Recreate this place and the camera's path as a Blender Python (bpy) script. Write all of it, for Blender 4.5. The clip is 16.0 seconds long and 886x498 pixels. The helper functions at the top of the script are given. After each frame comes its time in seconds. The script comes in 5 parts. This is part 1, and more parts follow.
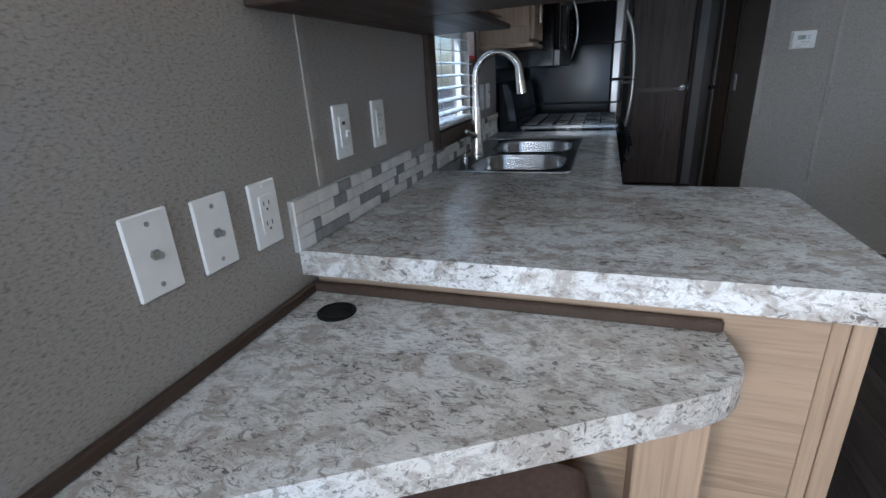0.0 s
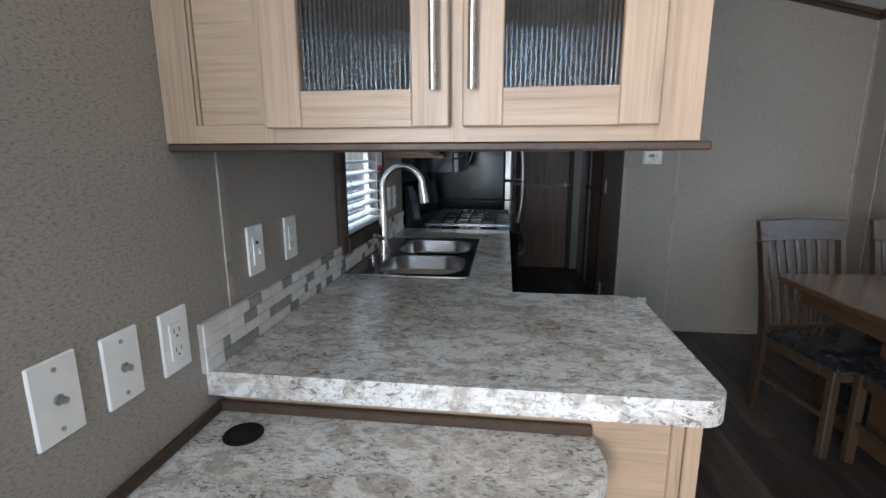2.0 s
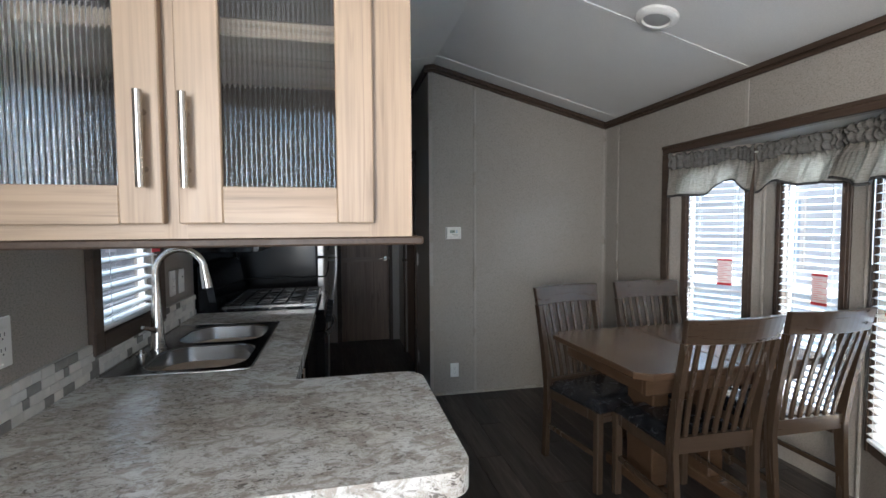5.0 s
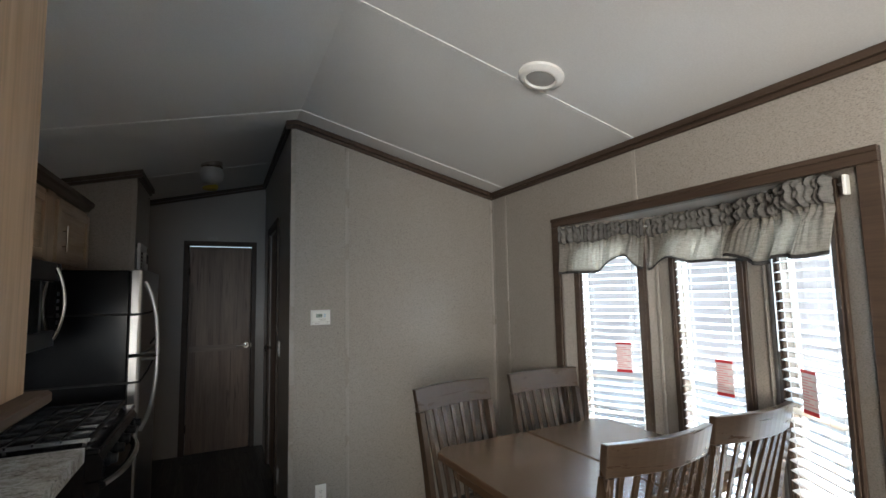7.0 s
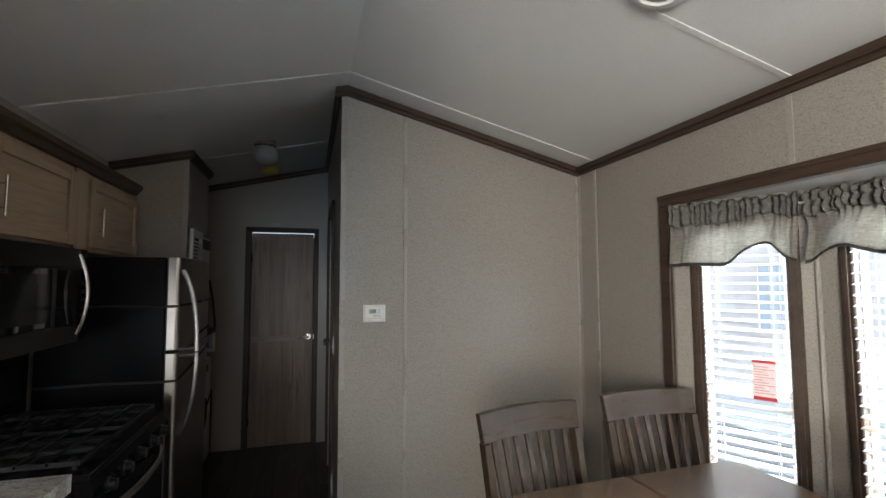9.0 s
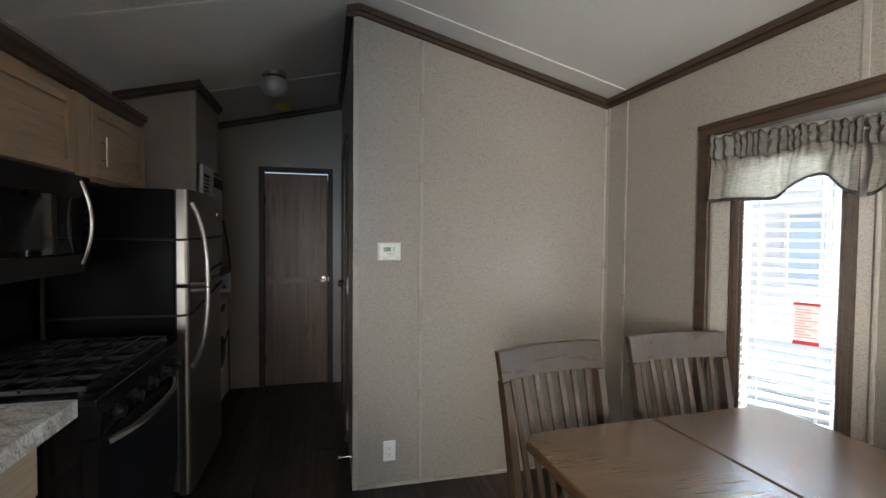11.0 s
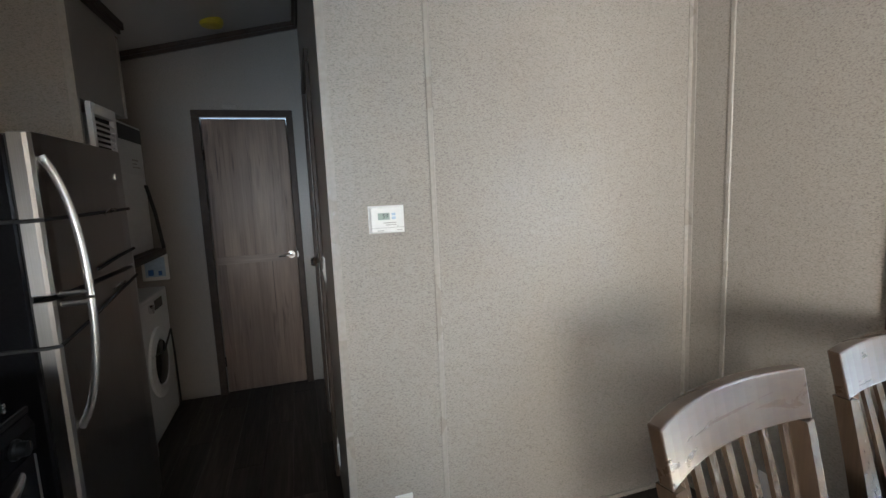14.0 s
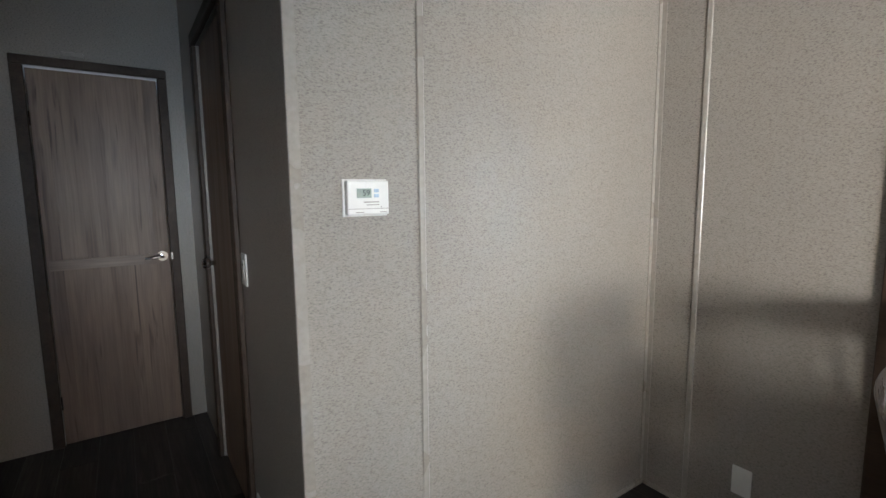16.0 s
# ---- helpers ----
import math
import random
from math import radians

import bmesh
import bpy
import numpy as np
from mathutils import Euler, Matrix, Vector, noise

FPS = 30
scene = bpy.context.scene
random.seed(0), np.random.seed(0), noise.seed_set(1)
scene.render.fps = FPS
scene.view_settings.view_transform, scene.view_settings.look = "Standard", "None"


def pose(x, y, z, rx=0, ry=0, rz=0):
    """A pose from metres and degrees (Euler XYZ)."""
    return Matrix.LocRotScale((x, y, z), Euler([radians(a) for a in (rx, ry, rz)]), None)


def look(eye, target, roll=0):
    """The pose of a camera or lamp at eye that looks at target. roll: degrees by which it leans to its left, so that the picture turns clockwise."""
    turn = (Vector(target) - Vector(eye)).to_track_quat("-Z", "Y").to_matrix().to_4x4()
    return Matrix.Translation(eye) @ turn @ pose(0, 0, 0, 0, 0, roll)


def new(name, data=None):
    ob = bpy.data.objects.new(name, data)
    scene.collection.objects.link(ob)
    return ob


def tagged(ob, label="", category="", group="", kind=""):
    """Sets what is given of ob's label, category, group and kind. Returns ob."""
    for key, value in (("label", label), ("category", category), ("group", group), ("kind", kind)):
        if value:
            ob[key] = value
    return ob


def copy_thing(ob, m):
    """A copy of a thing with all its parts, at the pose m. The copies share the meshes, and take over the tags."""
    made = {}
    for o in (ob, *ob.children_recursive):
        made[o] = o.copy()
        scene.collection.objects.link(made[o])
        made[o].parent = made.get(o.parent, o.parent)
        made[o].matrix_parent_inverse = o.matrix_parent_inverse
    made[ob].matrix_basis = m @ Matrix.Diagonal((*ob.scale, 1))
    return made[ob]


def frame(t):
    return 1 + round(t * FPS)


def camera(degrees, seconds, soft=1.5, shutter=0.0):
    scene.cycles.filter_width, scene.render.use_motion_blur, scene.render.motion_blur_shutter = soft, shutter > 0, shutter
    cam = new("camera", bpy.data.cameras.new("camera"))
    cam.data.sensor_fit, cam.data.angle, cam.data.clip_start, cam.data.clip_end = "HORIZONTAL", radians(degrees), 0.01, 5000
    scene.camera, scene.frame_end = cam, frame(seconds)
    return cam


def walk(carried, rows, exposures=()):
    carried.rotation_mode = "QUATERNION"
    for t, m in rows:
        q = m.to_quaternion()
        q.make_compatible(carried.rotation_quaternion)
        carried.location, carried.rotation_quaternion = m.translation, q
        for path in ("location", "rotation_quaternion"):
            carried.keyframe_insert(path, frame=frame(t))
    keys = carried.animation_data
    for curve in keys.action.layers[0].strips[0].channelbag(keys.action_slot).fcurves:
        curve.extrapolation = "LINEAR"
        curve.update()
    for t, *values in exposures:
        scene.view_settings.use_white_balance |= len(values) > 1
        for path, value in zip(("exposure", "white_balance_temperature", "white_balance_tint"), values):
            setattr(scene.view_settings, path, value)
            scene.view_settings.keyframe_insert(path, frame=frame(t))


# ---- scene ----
cam = camera(86.9, 16.0)
PATH = [
    (0, (0.543, 0.379, 1.229), (-0.08, 2.146, 0.529), -3.3),
    (0.5, (0.472, 0.415, 1.263), (-0.17, 2.213, 0.667), -1.3),
    (1, (0.517, 0.353, 1.333), (0.097, 2.274, 0.968), 1.0),
    (1.5, (0.554, 0.321, 1.342), (0.217, 2.261, 0.989), 0.4),
    (2, (0.567, 0.311, 1.34), (0.312, 2.254, 0.938), -0.2),
    (2.5, (0.567, 0.288, 1.351), (0.344, 2.244, 0.999), 0.4),
    (3, (0.587, 0.288, 1.359), (0.32, 2.245, 1.045), 0.1),
    (3.5, (0.596, 0.3, 1.374), (0.334, 2.265, 1.108), 0.1),
    (4, (0.607, 0.286, 1.384), (0.464, 2.269, 1.167), 0.5),
    (4.5, (0.635, 0.255, 1.385), (0.72, 2.247, 1.225), 0.7),
    (5, (0.728, 0.285, 1.377), (1.161, 2.234, 1.27), -0.3),
    (5.2, (0.775, 0.314, 1.367), (1.336, 2.231, 1.271), -1.0),
    (7.3, (1.073, 0.827, 1.455), (1.928, 2.624, 1.653), -1.2),
    (7.5, (1.114, 0.864, 1.453), (1.936, 2.678, 1.637), -1.5),
    (8, (1.225, 0.992, 1.45), (1.931, 2.849, 1.676), -0.8),
    (8.5, (1.259, 1.143, 1.434), (1.849, 3.047, 1.599), -0.5),
    (9, (1.253, 1.218, 1.482), (1.803, 3.136, 1.621), -0.2),
    (9.5, (1.267, 1.24, 1.451), (1.778, 3.171, 1.55), -0.9),
    (9.7, (1.277, 1.231, 1.43), (1.792, 3.162, 1.519), -1.3),
    (11.8, (1.285, 1.524, 1.396), (1.75, 3.464, 1.254), 1.5),
    (12, (1.291, 1.579, 1.392), (1.736, 3.523, 1.243), 1.1),
    (12.5, (1.324, 1.751, 1.384), (1.661, 3.714, 1.206), -1.0),
    (13, (1.45, 1.962, 1.376), (1.882, 3.906, 1.187), -2.6),
    (13.5, (1.43, 2.101, 1.379), (1.892, 4.035, 1.169), -2.2),
    (14, (1.316, 2.266, 1.405), (1.9, 4.161, 1.146), -2.5),
    (14.5, (1.232, 2.403, 1.362), (1.993, 4.222, 1.03), 3.4),
    (15, (1.21, 2.561, 1.312), (2.053, 4.353, 1.029), 0.4),
    (15.5, (1.204, 2.72, 1.325), (2.196, 4.448, 1.145), -1.7),
    (16, (1.086, 2.759, 1.317), (2.206, 4.399, 1.075), -0.6),
]
EXPOSURES = [(0.0, -0.15, 5200, 10), (1.0, 0.03, 5500, 10), (3.5, 0.10, 5520, 10), (5.0, 0.13, 5750, 10), (7.5, 0.28, 6250, 10), (9.0, 0.50, 6250, 10), (12.0, 1.00, 6300, 10), (13.5, 1.45, 6100, 10), (16.0, 1.48, 5950, 10)]
walk(cam, [(t, look(eye, target, roll)) for t, eye, target, roll in PATH], EXPOSURES)

# ---- light ----
sky_world = bpy.data.worlds.new("sky")
scene.world = sky_world
sky_world.use_nodes = True
wn = sky_world.node_tree
sky_tex = wn.nodes.new("ShaderNodeTexSky")
sky_tex.sky_type, sky_tex.sun_disc = "NISHITA", False
sky_tex.sun_elevation, sky_tex.sun_rotation = radians(40), radians(215)
wn.links.new(sky_tex.outputs[0], wn.nodes["Background"].inputs[0])
wn.nodes["Background"].inputs[1].default_value = 0.15

sun_lamp = new("sun", bpy.data.lights.new("sun", "SUN"))
sun_lamp.data.energy, sun_lamp.data.angle, sun_lamp.data.color = 2.3, radians(0.5), (1.0, 0.93, 0.82)
sun_lamp.matrix_world = look((-6.0, -8.6, 8.8), (0, 0, 0))


def window_light(name, eye, target, w, h, watts, colour):
    lamp = new(name, bpy.data.lights.new(name, "AREA"))
    lamp.data.shape, lamp.data.size, lamp.data.size_y = "RECTANGLE", w, h
    lamp.data.energy, lamp.data.color = watts, colour
    lamp.matrix_world = look(eye, target)
    return lamp


SKY, PALE, EARTH = (0.62, 0.80, 1.0), (0.64, 0.83, 1.0), (1.0, 0.72, 0.45)
window_light("daylight_bay", (3.95, 2.32, 2.10), (3.2, 2.32, 1.10), 0.9, 0.9, 230, PALE)
window_light("daylight_bay", (3.68, 3.19, 2.10), (3.05, 2.83, 1.10), 0.7, 0.9, 200, PALE)
window_light("daylight_bay", (3.80, 1.25, 2.20), (3.05, 1.81, 1.10), 0.7, 0.9, 110, PALE)
# light thrown up by the pale ground outside the bay
window_light("ground_bounce", (4.50, 2.32, -0.40), (3.1, 2.32, 1.15), 1.3, 0.9, 150, EARTH)
window_light("ground_bounce", (4.00, 3.60, -0.40), (3.05, 2.83, 1.15), 1.0, 0.9, 60, EARTH)
window_light("ground_bounce", (4.10, 0.80, -0.40), (3.05, 1.81, 1.15), 1.0, 0.9, 70, EARTH)
window_light("daylight_kitchen", (-0.45, 2.13, 2.0), (0.0, 2.13, 1.40), 0.46, 0.40, 11, PALE)
window_light("daylight_living", (0.70, -1.99, 1.43), (1.0, 0.8, 1.4), 1.10, 1.62, 32, (0.64, 0.83, 1.0))
# added warm lamp in an unseen side opening, brightens right wall and ceiling
window_light("daylight_living", (0.01, -1.20, 1.45), (2.9, -0.30, 1.60), 1.38, 1.08, 165, (1.0, 0.92, 0.80))


# ---- materials ----
def principled(name, rough=0.5, metal=0.0):
    m = bpy.data.materials.new(name)
    m.use_nodes = True
    b = m.node_tree.nodes["Principled BSDF"]
    b.inputs["Roughness"].default_value, b.inputs["Metallic"].default_value = rough, metal
    return m, m.node_tree, b


def coords(nt, scale=(1, 1, 1), shift=False):
    tc = nt.nodes.new("ShaderNodeTexCoord")
    mp = nt.nodes.new("ShaderNodeMapping")
    mp.inputs["Scale"].default_value = scale
    nt.links.new(tc.outputs["Object"], mp.inputs["Vector"])
    if shift:
        info = nt.nodes.new("ShaderNodeObjectInfo")
        mul = nt.nodes.new("ShaderNodeVectorMath")
        mul.operation = "SCALE"
        mul.inputs[0].default_value = (17.3, 9.1, 23.7)
        nt.links.new(info.outputs["Random"], mul.inputs["Scale"])
        nt.links.new(mul.outputs[0], mp.inputs["Location"])
    return mp.outputs[0]


def noise_tex(nt, vec, scale, detail=4.0, rough=0.55, distort=0.0):
    n = nt.nodes.new("ShaderNodeTexNoise")
    n.inputs["Scale"].default_value, n.inputs["Detail"].default_value = scale, detail
    n.inputs["Roughness"].default_value, n.inputs["Distortion"].default_value = rough, distort
    nt.links.new(vec, n.inputs["Vector"])
    return n.outputs["Fac"]


def ramp(nt, fac, stops):
    r = nt.nodes.new("ShaderNodeValToRGB")
    e = r.color_ramp.elements
    while len(e) < len(stops):
        e.new(0.5)
    for k, (p, c) in enumerate(stops):
        e[k].position = p
        e[k].color = (*c, 1) if len(c) == 3 else c
    nt.links.new(fac, r.inputs[0])
    return r.outputs[0]


def mix(nt, fac, a, b, kind="MIX"):
    n = nt.nodes.new("ShaderNodeMix")
    n.data_type, n.blend_type = "RGBA", kind
    for sock, v in ((n.inputs[0], fac), (n.inputs[6], a), (n.inputs[7], b)):
        if isinstance(v, (int, float)):
            sock.default_value = v
        elif isinstance(v, tuple):
            sock.default_value = (*v, 1)
        else:
            nt.links.new(v, sock)
    return n.outputs[2]


def grey(v):
    return (v, v, v)


def bump(nt, b, height, strength, dist=0.002):
    n = nt.nodes.new("ShaderNodeBump")
    n.inputs["Strength"].default_value, n.inputs["Distance"].default_value = strength, dist
    nt.links.new(height, n.inputs["Height"])
    nt.links.new(n.outputs[0], b.inputs["Normal"])


def plain(name, colour, rough=0.5, metal=0.0, fine=60.0, amount=0.12, bumpy=0.05, spread=0.08, shine=0.5):
    """A surface with faint grain, wider blotches and uneven gloss."""
    m, nt, b = principled(name, rough, metal)
    b.inputs["Specular IOR Level"].default_value = shine
    v = coords(nt, shift=True)
    f1, f2 = noise_tex(nt, v, fine), noise_tex(nt, v, 3.0, 3.0)
    dark = tuple(c * (1 - amount) for c in colour)
    light = tuple(min(1.0, c * (1 + amount * 0.6)) for c in colour)
    c1 = ramp(nt, f1, [(0.3, dark), (0.7, light)])
    c2 = ramp(nt, f2, [(0.3, grey(1 - amount * 0.7)), (0.7, grey(1.0))])
    nt.links.new(mix(nt, 1.0, c1, c2, "MULTIPLY"), b.inputs["Base Color"])
    rr = ramp(nt, f2, [(0.3, grey(max(0.0, rough - spread))), (0.7, grey(min(1.0, rough + spread)))])
    nt.links.new(rr, b.inputs["Roughness"])
    if bumpy:
        bump(nt, b, f1, bumpy)
    return m


def wood(name, light, mid, dark, axis, rough=0.45, fine=1.0, streak=0.7, shine=0.5, uneven=1.0):
    """Grain along axis x, y or z, with long dark streaks."""
    m, nt, b = principled(name, rough)
    b.inputs["Specular IOR Level"].default_value = shine
    st = [22.0 * fine, 22.0 * fine, 22.0 * fine]
    st["xyz".index(axis)] = 1.1 * fine
    v = coords(nt, tuple(st), shift=True)
    g = noise_tex(nt, v, 1.0, 6.0, 0.62, 0.6)
    st2 = [160.0 * fine] * 3
    st2["xyz".index(axis)] = 5.0 * fine
    v2 = coords(nt, tuple(st2), shift=True)
    pores = noise_tex(nt, v2, 1.0, 3.0)
    st3 = [7.0 * fine] * 3
    st3["xyz".index(axis)] = 0.8 * fine
    broad = noise_tex(nt, coords(nt, tuple(st3), shift=True), 1.0, 3.0, 0.5, 0.8)
    c = ramp(nt, g, [(0.28, dark), (0.42, mid), (0.58, light), (0.75, mid)])
    c = mix(nt, 0.55, c, ramp(nt, broad, [(0.3, mid), (0.65, light)]))
    st4 = [44.0 * fine] * 3
    st4["xyz".index(axis)] = 2.2 * fine
    knots = noise_tex(nt, coords(nt, tuple(st4), shift=True), 1.0, 2.0, 0.5, 1.2)
    c = mix(nt, ramp(nt, knots, [(0.61, grey(0.0)), (0.76, grey(streak))]), c, dark)
    c = mix(nt, 1.0, c, ramp(nt, pores, [(0.3, grey(0.78)), (0.6, grey(1.0))]), "MULTIPLY")
    nt.links.new(c, b.inputs["Base Color"])
    nt.links.new(ramp(nt, g, [(0.3, grey(rough + 0.08 * uneven)), (0.7, grey(rough - 0.06 * uneven))]), b.inputs["Roughness"])
    bump(nt, b, pores, 0.08 * uneven, 0.001)
    return m


def make_wall_vinyl():
    """Taupe vinyl panel with woven dark flecks lying mostly level."""
    m, nt, b = principled("wall_vinyl", 0.42)
    fleck = noise_tex(nt, coords(nt, (122, 122, 305)), 1.0, 3.0, 0.6)
    fleck2 = noise_tex(nt, coords(nt, (210, 210, 330)), 1.0, 2.0, 0.6)
    wide = noise_tex(nt, coords(nt, (1.2, 1.2, 1.2)), 1.0, 3.0)
    c = ramp(nt, fleck, [(0.33, (0.140, 0.121, 0.103)), (0.46, (0.265, 0.235, 0.204)), (0.74, (0.335, 0.300, 0.263))])
    c = mix(nt, 0.22, c, ramp(nt, fleck2, [(0.34, (0.11, 0.093, 0.078)), (0.5, (0.315, 0.278, 0.238))]))
    c = mix(nt, 1.0, c, ramp(nt, wide, [(0.3, grey(0.93)), (0.7, grey(1.0))]), "MULTIPLY")
    nt.links.new(c, b.inputs["Base Color"])
    nt.links.new(ramp(nt, wide, [(0.3, grey(0.29)), (0.7, grey(0.35))]), b.inputs["Roughness"])
    bump(nt, b, fleck2, 0.06, 0.001)
    return m


def make_laminate():
    """Stone-look laminate: pale grey ground, brown-grey drifts, short dark flecks lying one way."""
    m, nt, b = principled("stone_laminate", 0.2)
    v = coords(nt)
    drift = noise_tex(nt, coords(nt, (1, 1.3, 1)), 5.0, 5.0, 0.6, 0.8)
    cloud = noise_tex(nt, coords(nt, (1, 1.25, 1)), 19.0, 7.0, 0.72, 0.9)
    rot = nt.nodes.new("ShaderNodeMapping")
    rot.inputs["Rotation"].default_value, rot.inputs["Scale"].default_value = (0, 0, radians(28)), (1.0, 2.0, 1.5)
    nt.links.new(v, rot.inputs["Vector"])
    fleck = noise_tex(nt, rot.outputs[0], 48.0, 6.0, 0.7, 1.2)
    vein = noise_tex(nt, rot.outputs[0], 24.0, 6.0, 0.68, 1.6)
    tint = noise_tex(nt, v, 3.0, 3.0)
    pale = mix(nt, ramp(nt, tint, [(0.38, grey(0.0)), (0.62, grey(1.0))]), (0.63, 0.63, 0.615), (0.57, 0.54, 0.49))
    c = mix(nt, ramp(nt, cloud, [(0.42, grey(0.95)), (0.53, grey(0.0))]), pale, (0.36, 0.325, 0.285))
    c = mix(nt, ramp(nt, drift, [(0.36, grey(0.5)), (0.54, grey(0.0))]), c, (0.33, 0.29, 0.25))
    near_drift = ramp(nt, drift, [(0.40, grey(1.0)), (0.62, grey(0.35))])
    streaks = ramp(nt, vein, [(0.462, grey(0.0)), (0.478, grey(0.85)), (0.488, grey(0.85)), (0.504, grey(0.0))])
    c = mix(nt, mix(nt, 1.0, near_drift, streaks, "MULTIPLY"), c, (0.23, 0.20, 0.17))
    dark = mix(nt, 1.0, near_drift, ramp(nt, fleck, [(0.415, grey(0.95)), (0.445, grey(0.0))]), "MULTIPLY")
    c = mix(nt, dark, c, (0.11, 0.095, 0.083))
    nt.links.new(c, b.inputs["Base Color"])
    nt.links.new(ramp(nt, cloud, [(0.3, grey(0.17)), (0.7, grey(0.11))]), b.inputs["Roughness"])
    bump(nt, b, cloud, 0.02, 0.001)
    return m


def make_floor_plank():
    m, nt, b = principled("vinyl_plank", 0.38)
    b.inputs["Specular IOR Level"].default_value = 0.35
    info = nt.nodes.new("ShaderNodeObjectInfo")
    g = noise_tex(nt, coords(nt, (26, 1.6, 26), shift=True), 1.0, 7.0, 0.65, 0.7)
    fine = noise_tex(nt, coords(nt, (150, 6, 150), shift=True), 1.0, 3.0)
    c = ramp(nt, g, [(0.28, (0.012, 0.010, 0.009)), (0.5, (0.036, 0.029, 0.025)), (0.72, (0.086, 0.072, 0.062))])
    c = mix(nt, 1.0, c, ramp(nt, fine, [(0.3, grey(0.72)), (0.62, grey(1.0))]), "MULTIPLY")
    c = mix(nt, 1.0, c, ramp(nt, info.outputs["Random"], [(0.0, grey(0.38)), (0.5, grey(0.75)), (1.0, (1.3, 1.2, 1.12))]), "MULTIPLY")
    nt.links.new(c, b.inputs["Base Color"])
    nt.links.new(ramp(nt, fine, [(0.3, grey(0.46)), (0.7, grey(0.34))]), b.inputs["Roughness"])
    bump(nt, b, fine, 0.12, 0.001)
    return m


def make_steel(name, colour, rough, axis):
    """Brushed metal, its scratches along axis."""
    m, nt, b = principled(name, rough, 1.0)
    st = [420.0] * 3
    st["xyz".index(axis)] = 4.0
    g = noise_tex(nt, coords(nt, tuple(st), shift=True), 1.0, 3.0)
    smear = noise_tex(nt, coords(nt), 4.0, 3.0)
    nt.links.new(ramp(nt, g, [(0.3, tuple(c * 0.86 for c in colour)), (0.7, colour)]), b.inputs["Base Color"])
    nt.links.new(ramp(nt, smear, [(0.2, grey(rough - 0.02)), (0.8, grey(rough + 0.04))]), b.inputs["Roughness"])
    return m


def make_fabric(name, colour, weave, through_light=0.45):
    m, nt, b = principled(name, 0.9)
    a = noise_tex(nt, coords(nt, (weave, weave, weave * 0.12)), 1.0, 2.0)
    c2 = noise_tex(nt, coords(nt, (weave * 0.12, weave * 0.12, weave)), 1.0, 2.0)
    c = mix(nt, 0.5, ramp(nt, a, [(0.3, tuple(k * 0.6 for k in colour)), (0.7, colour)]), ramp(nt, c2, [(0.3, tuple(k * 0.6 for k in colour)), (0.7, tuple(min(1, k * 1.3) for k in colour))]))
    nt.links.new(c, b.inputs["Base Color"])
    b.inputs["Transmission Weight"].default_value = 0.0
    bump(nt, b, a, 0.25, 0.001)
    tr = nt.nodes.new("ShaderNodeBsdfTranslucent")
    nt.links.new(c, tr.inputs[0])
    mx = nt.nodes.new("ShaderNodeMixShader")
    mx.inputs[0].default_value = through_light
    nt.links.new(b.outputs[0], mx.inputs[1])
    nt.links.new(tr.outputs[0], mx.inputs[2])
    nt.links.new(mx.outputs[0], nt.nodes["Material Output"].inputs[0])
    return m


def make_glass(name, rough=0.0, tint=(1, 1, 1), ior=1.45):
    m, nt, b = principled(name, rough)
    b.inputs["Base Color"].default_value = (*tint, 1)
    b.inputs["Transmission Weight"].default_value, b.inputs["IOR"].default_value = 1.0, ior
    return m


def make_camo_vinyl():
    m, nt, b = principled("seat_vinyl", 0.2)
    v = coords(nt, shift=True)
    f, g = noise_tex(nt, v, 14.0, 4.0, 0.6, 1.5), noise_tex(nt, v, 120.0, 3.0)
    nt.links.new(ramp(nt, f, [(0.38, (0.006, 0.006, 0.007)), (0.5, (0.012, 0.013, 0.015)), (0.62, (0.026, 0.026, 0.028))]), b.inputs["Base Color"])
    nt.links.new(ramp(nt, f, [(0.3, grey(0.18)), (0.7, grey(0.30))]), b.inputs["Roughness"])
    bump(nt, b, g, 0.25, 0.001)
    return m


def make_ceiling():
    m, nt, b = principled("ceiling_panel", 0.5)
    f, w = noise_tex(nt, coords(nt), 160.0, 3.0), noise_tex(nt, coords(nt), 1.4, 3.0)
    c = mix(nt, 1.0, ramp(nt, f, [(0.3, (0.60, 0.585, 0.56)), (0.7, (0.66, 0.645, 0.62))]), ramp(nt, w, [(0.3, grey(0.95)), (0.7, grey(1.0))]), "MULTIPLY")
    nt.links.new(c, b.inputs["Base Color"])
    bump(nt, b, f, 0.2, 0.001)
    return m


M_WALL, M_CEIL, M_LAM, M_PLANK = make_wall_vinyl(), make_ceiling(), make_laminate(), make_floor_plank()
OAK = ((0.345, 0.244, 0.160), (0.290, 0.202, 0.130), (0.150, 0.099, 0.062))
M_OAK_Z, M_OAK_X, M_OAK_Y = (wood("washed_oak_" + a, *OAK, a) for a in "zxy")
DOORW = ((0.245, 0.166, 0.118), (0.165, 0.109, 0.077), (0.055, 0.035, 0.025))
M_DOOR_Z = wood("grey_brown_door", *DOORW, "z", 0.4, 0.8, 0.9, 0.35)
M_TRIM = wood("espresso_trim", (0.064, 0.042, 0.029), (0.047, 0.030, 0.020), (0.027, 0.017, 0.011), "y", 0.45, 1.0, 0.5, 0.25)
CHW = ((0.046, 0.030, 0.019), (0.040, 0.0255, 0.016), (0.029, 0.018, 0.0115))
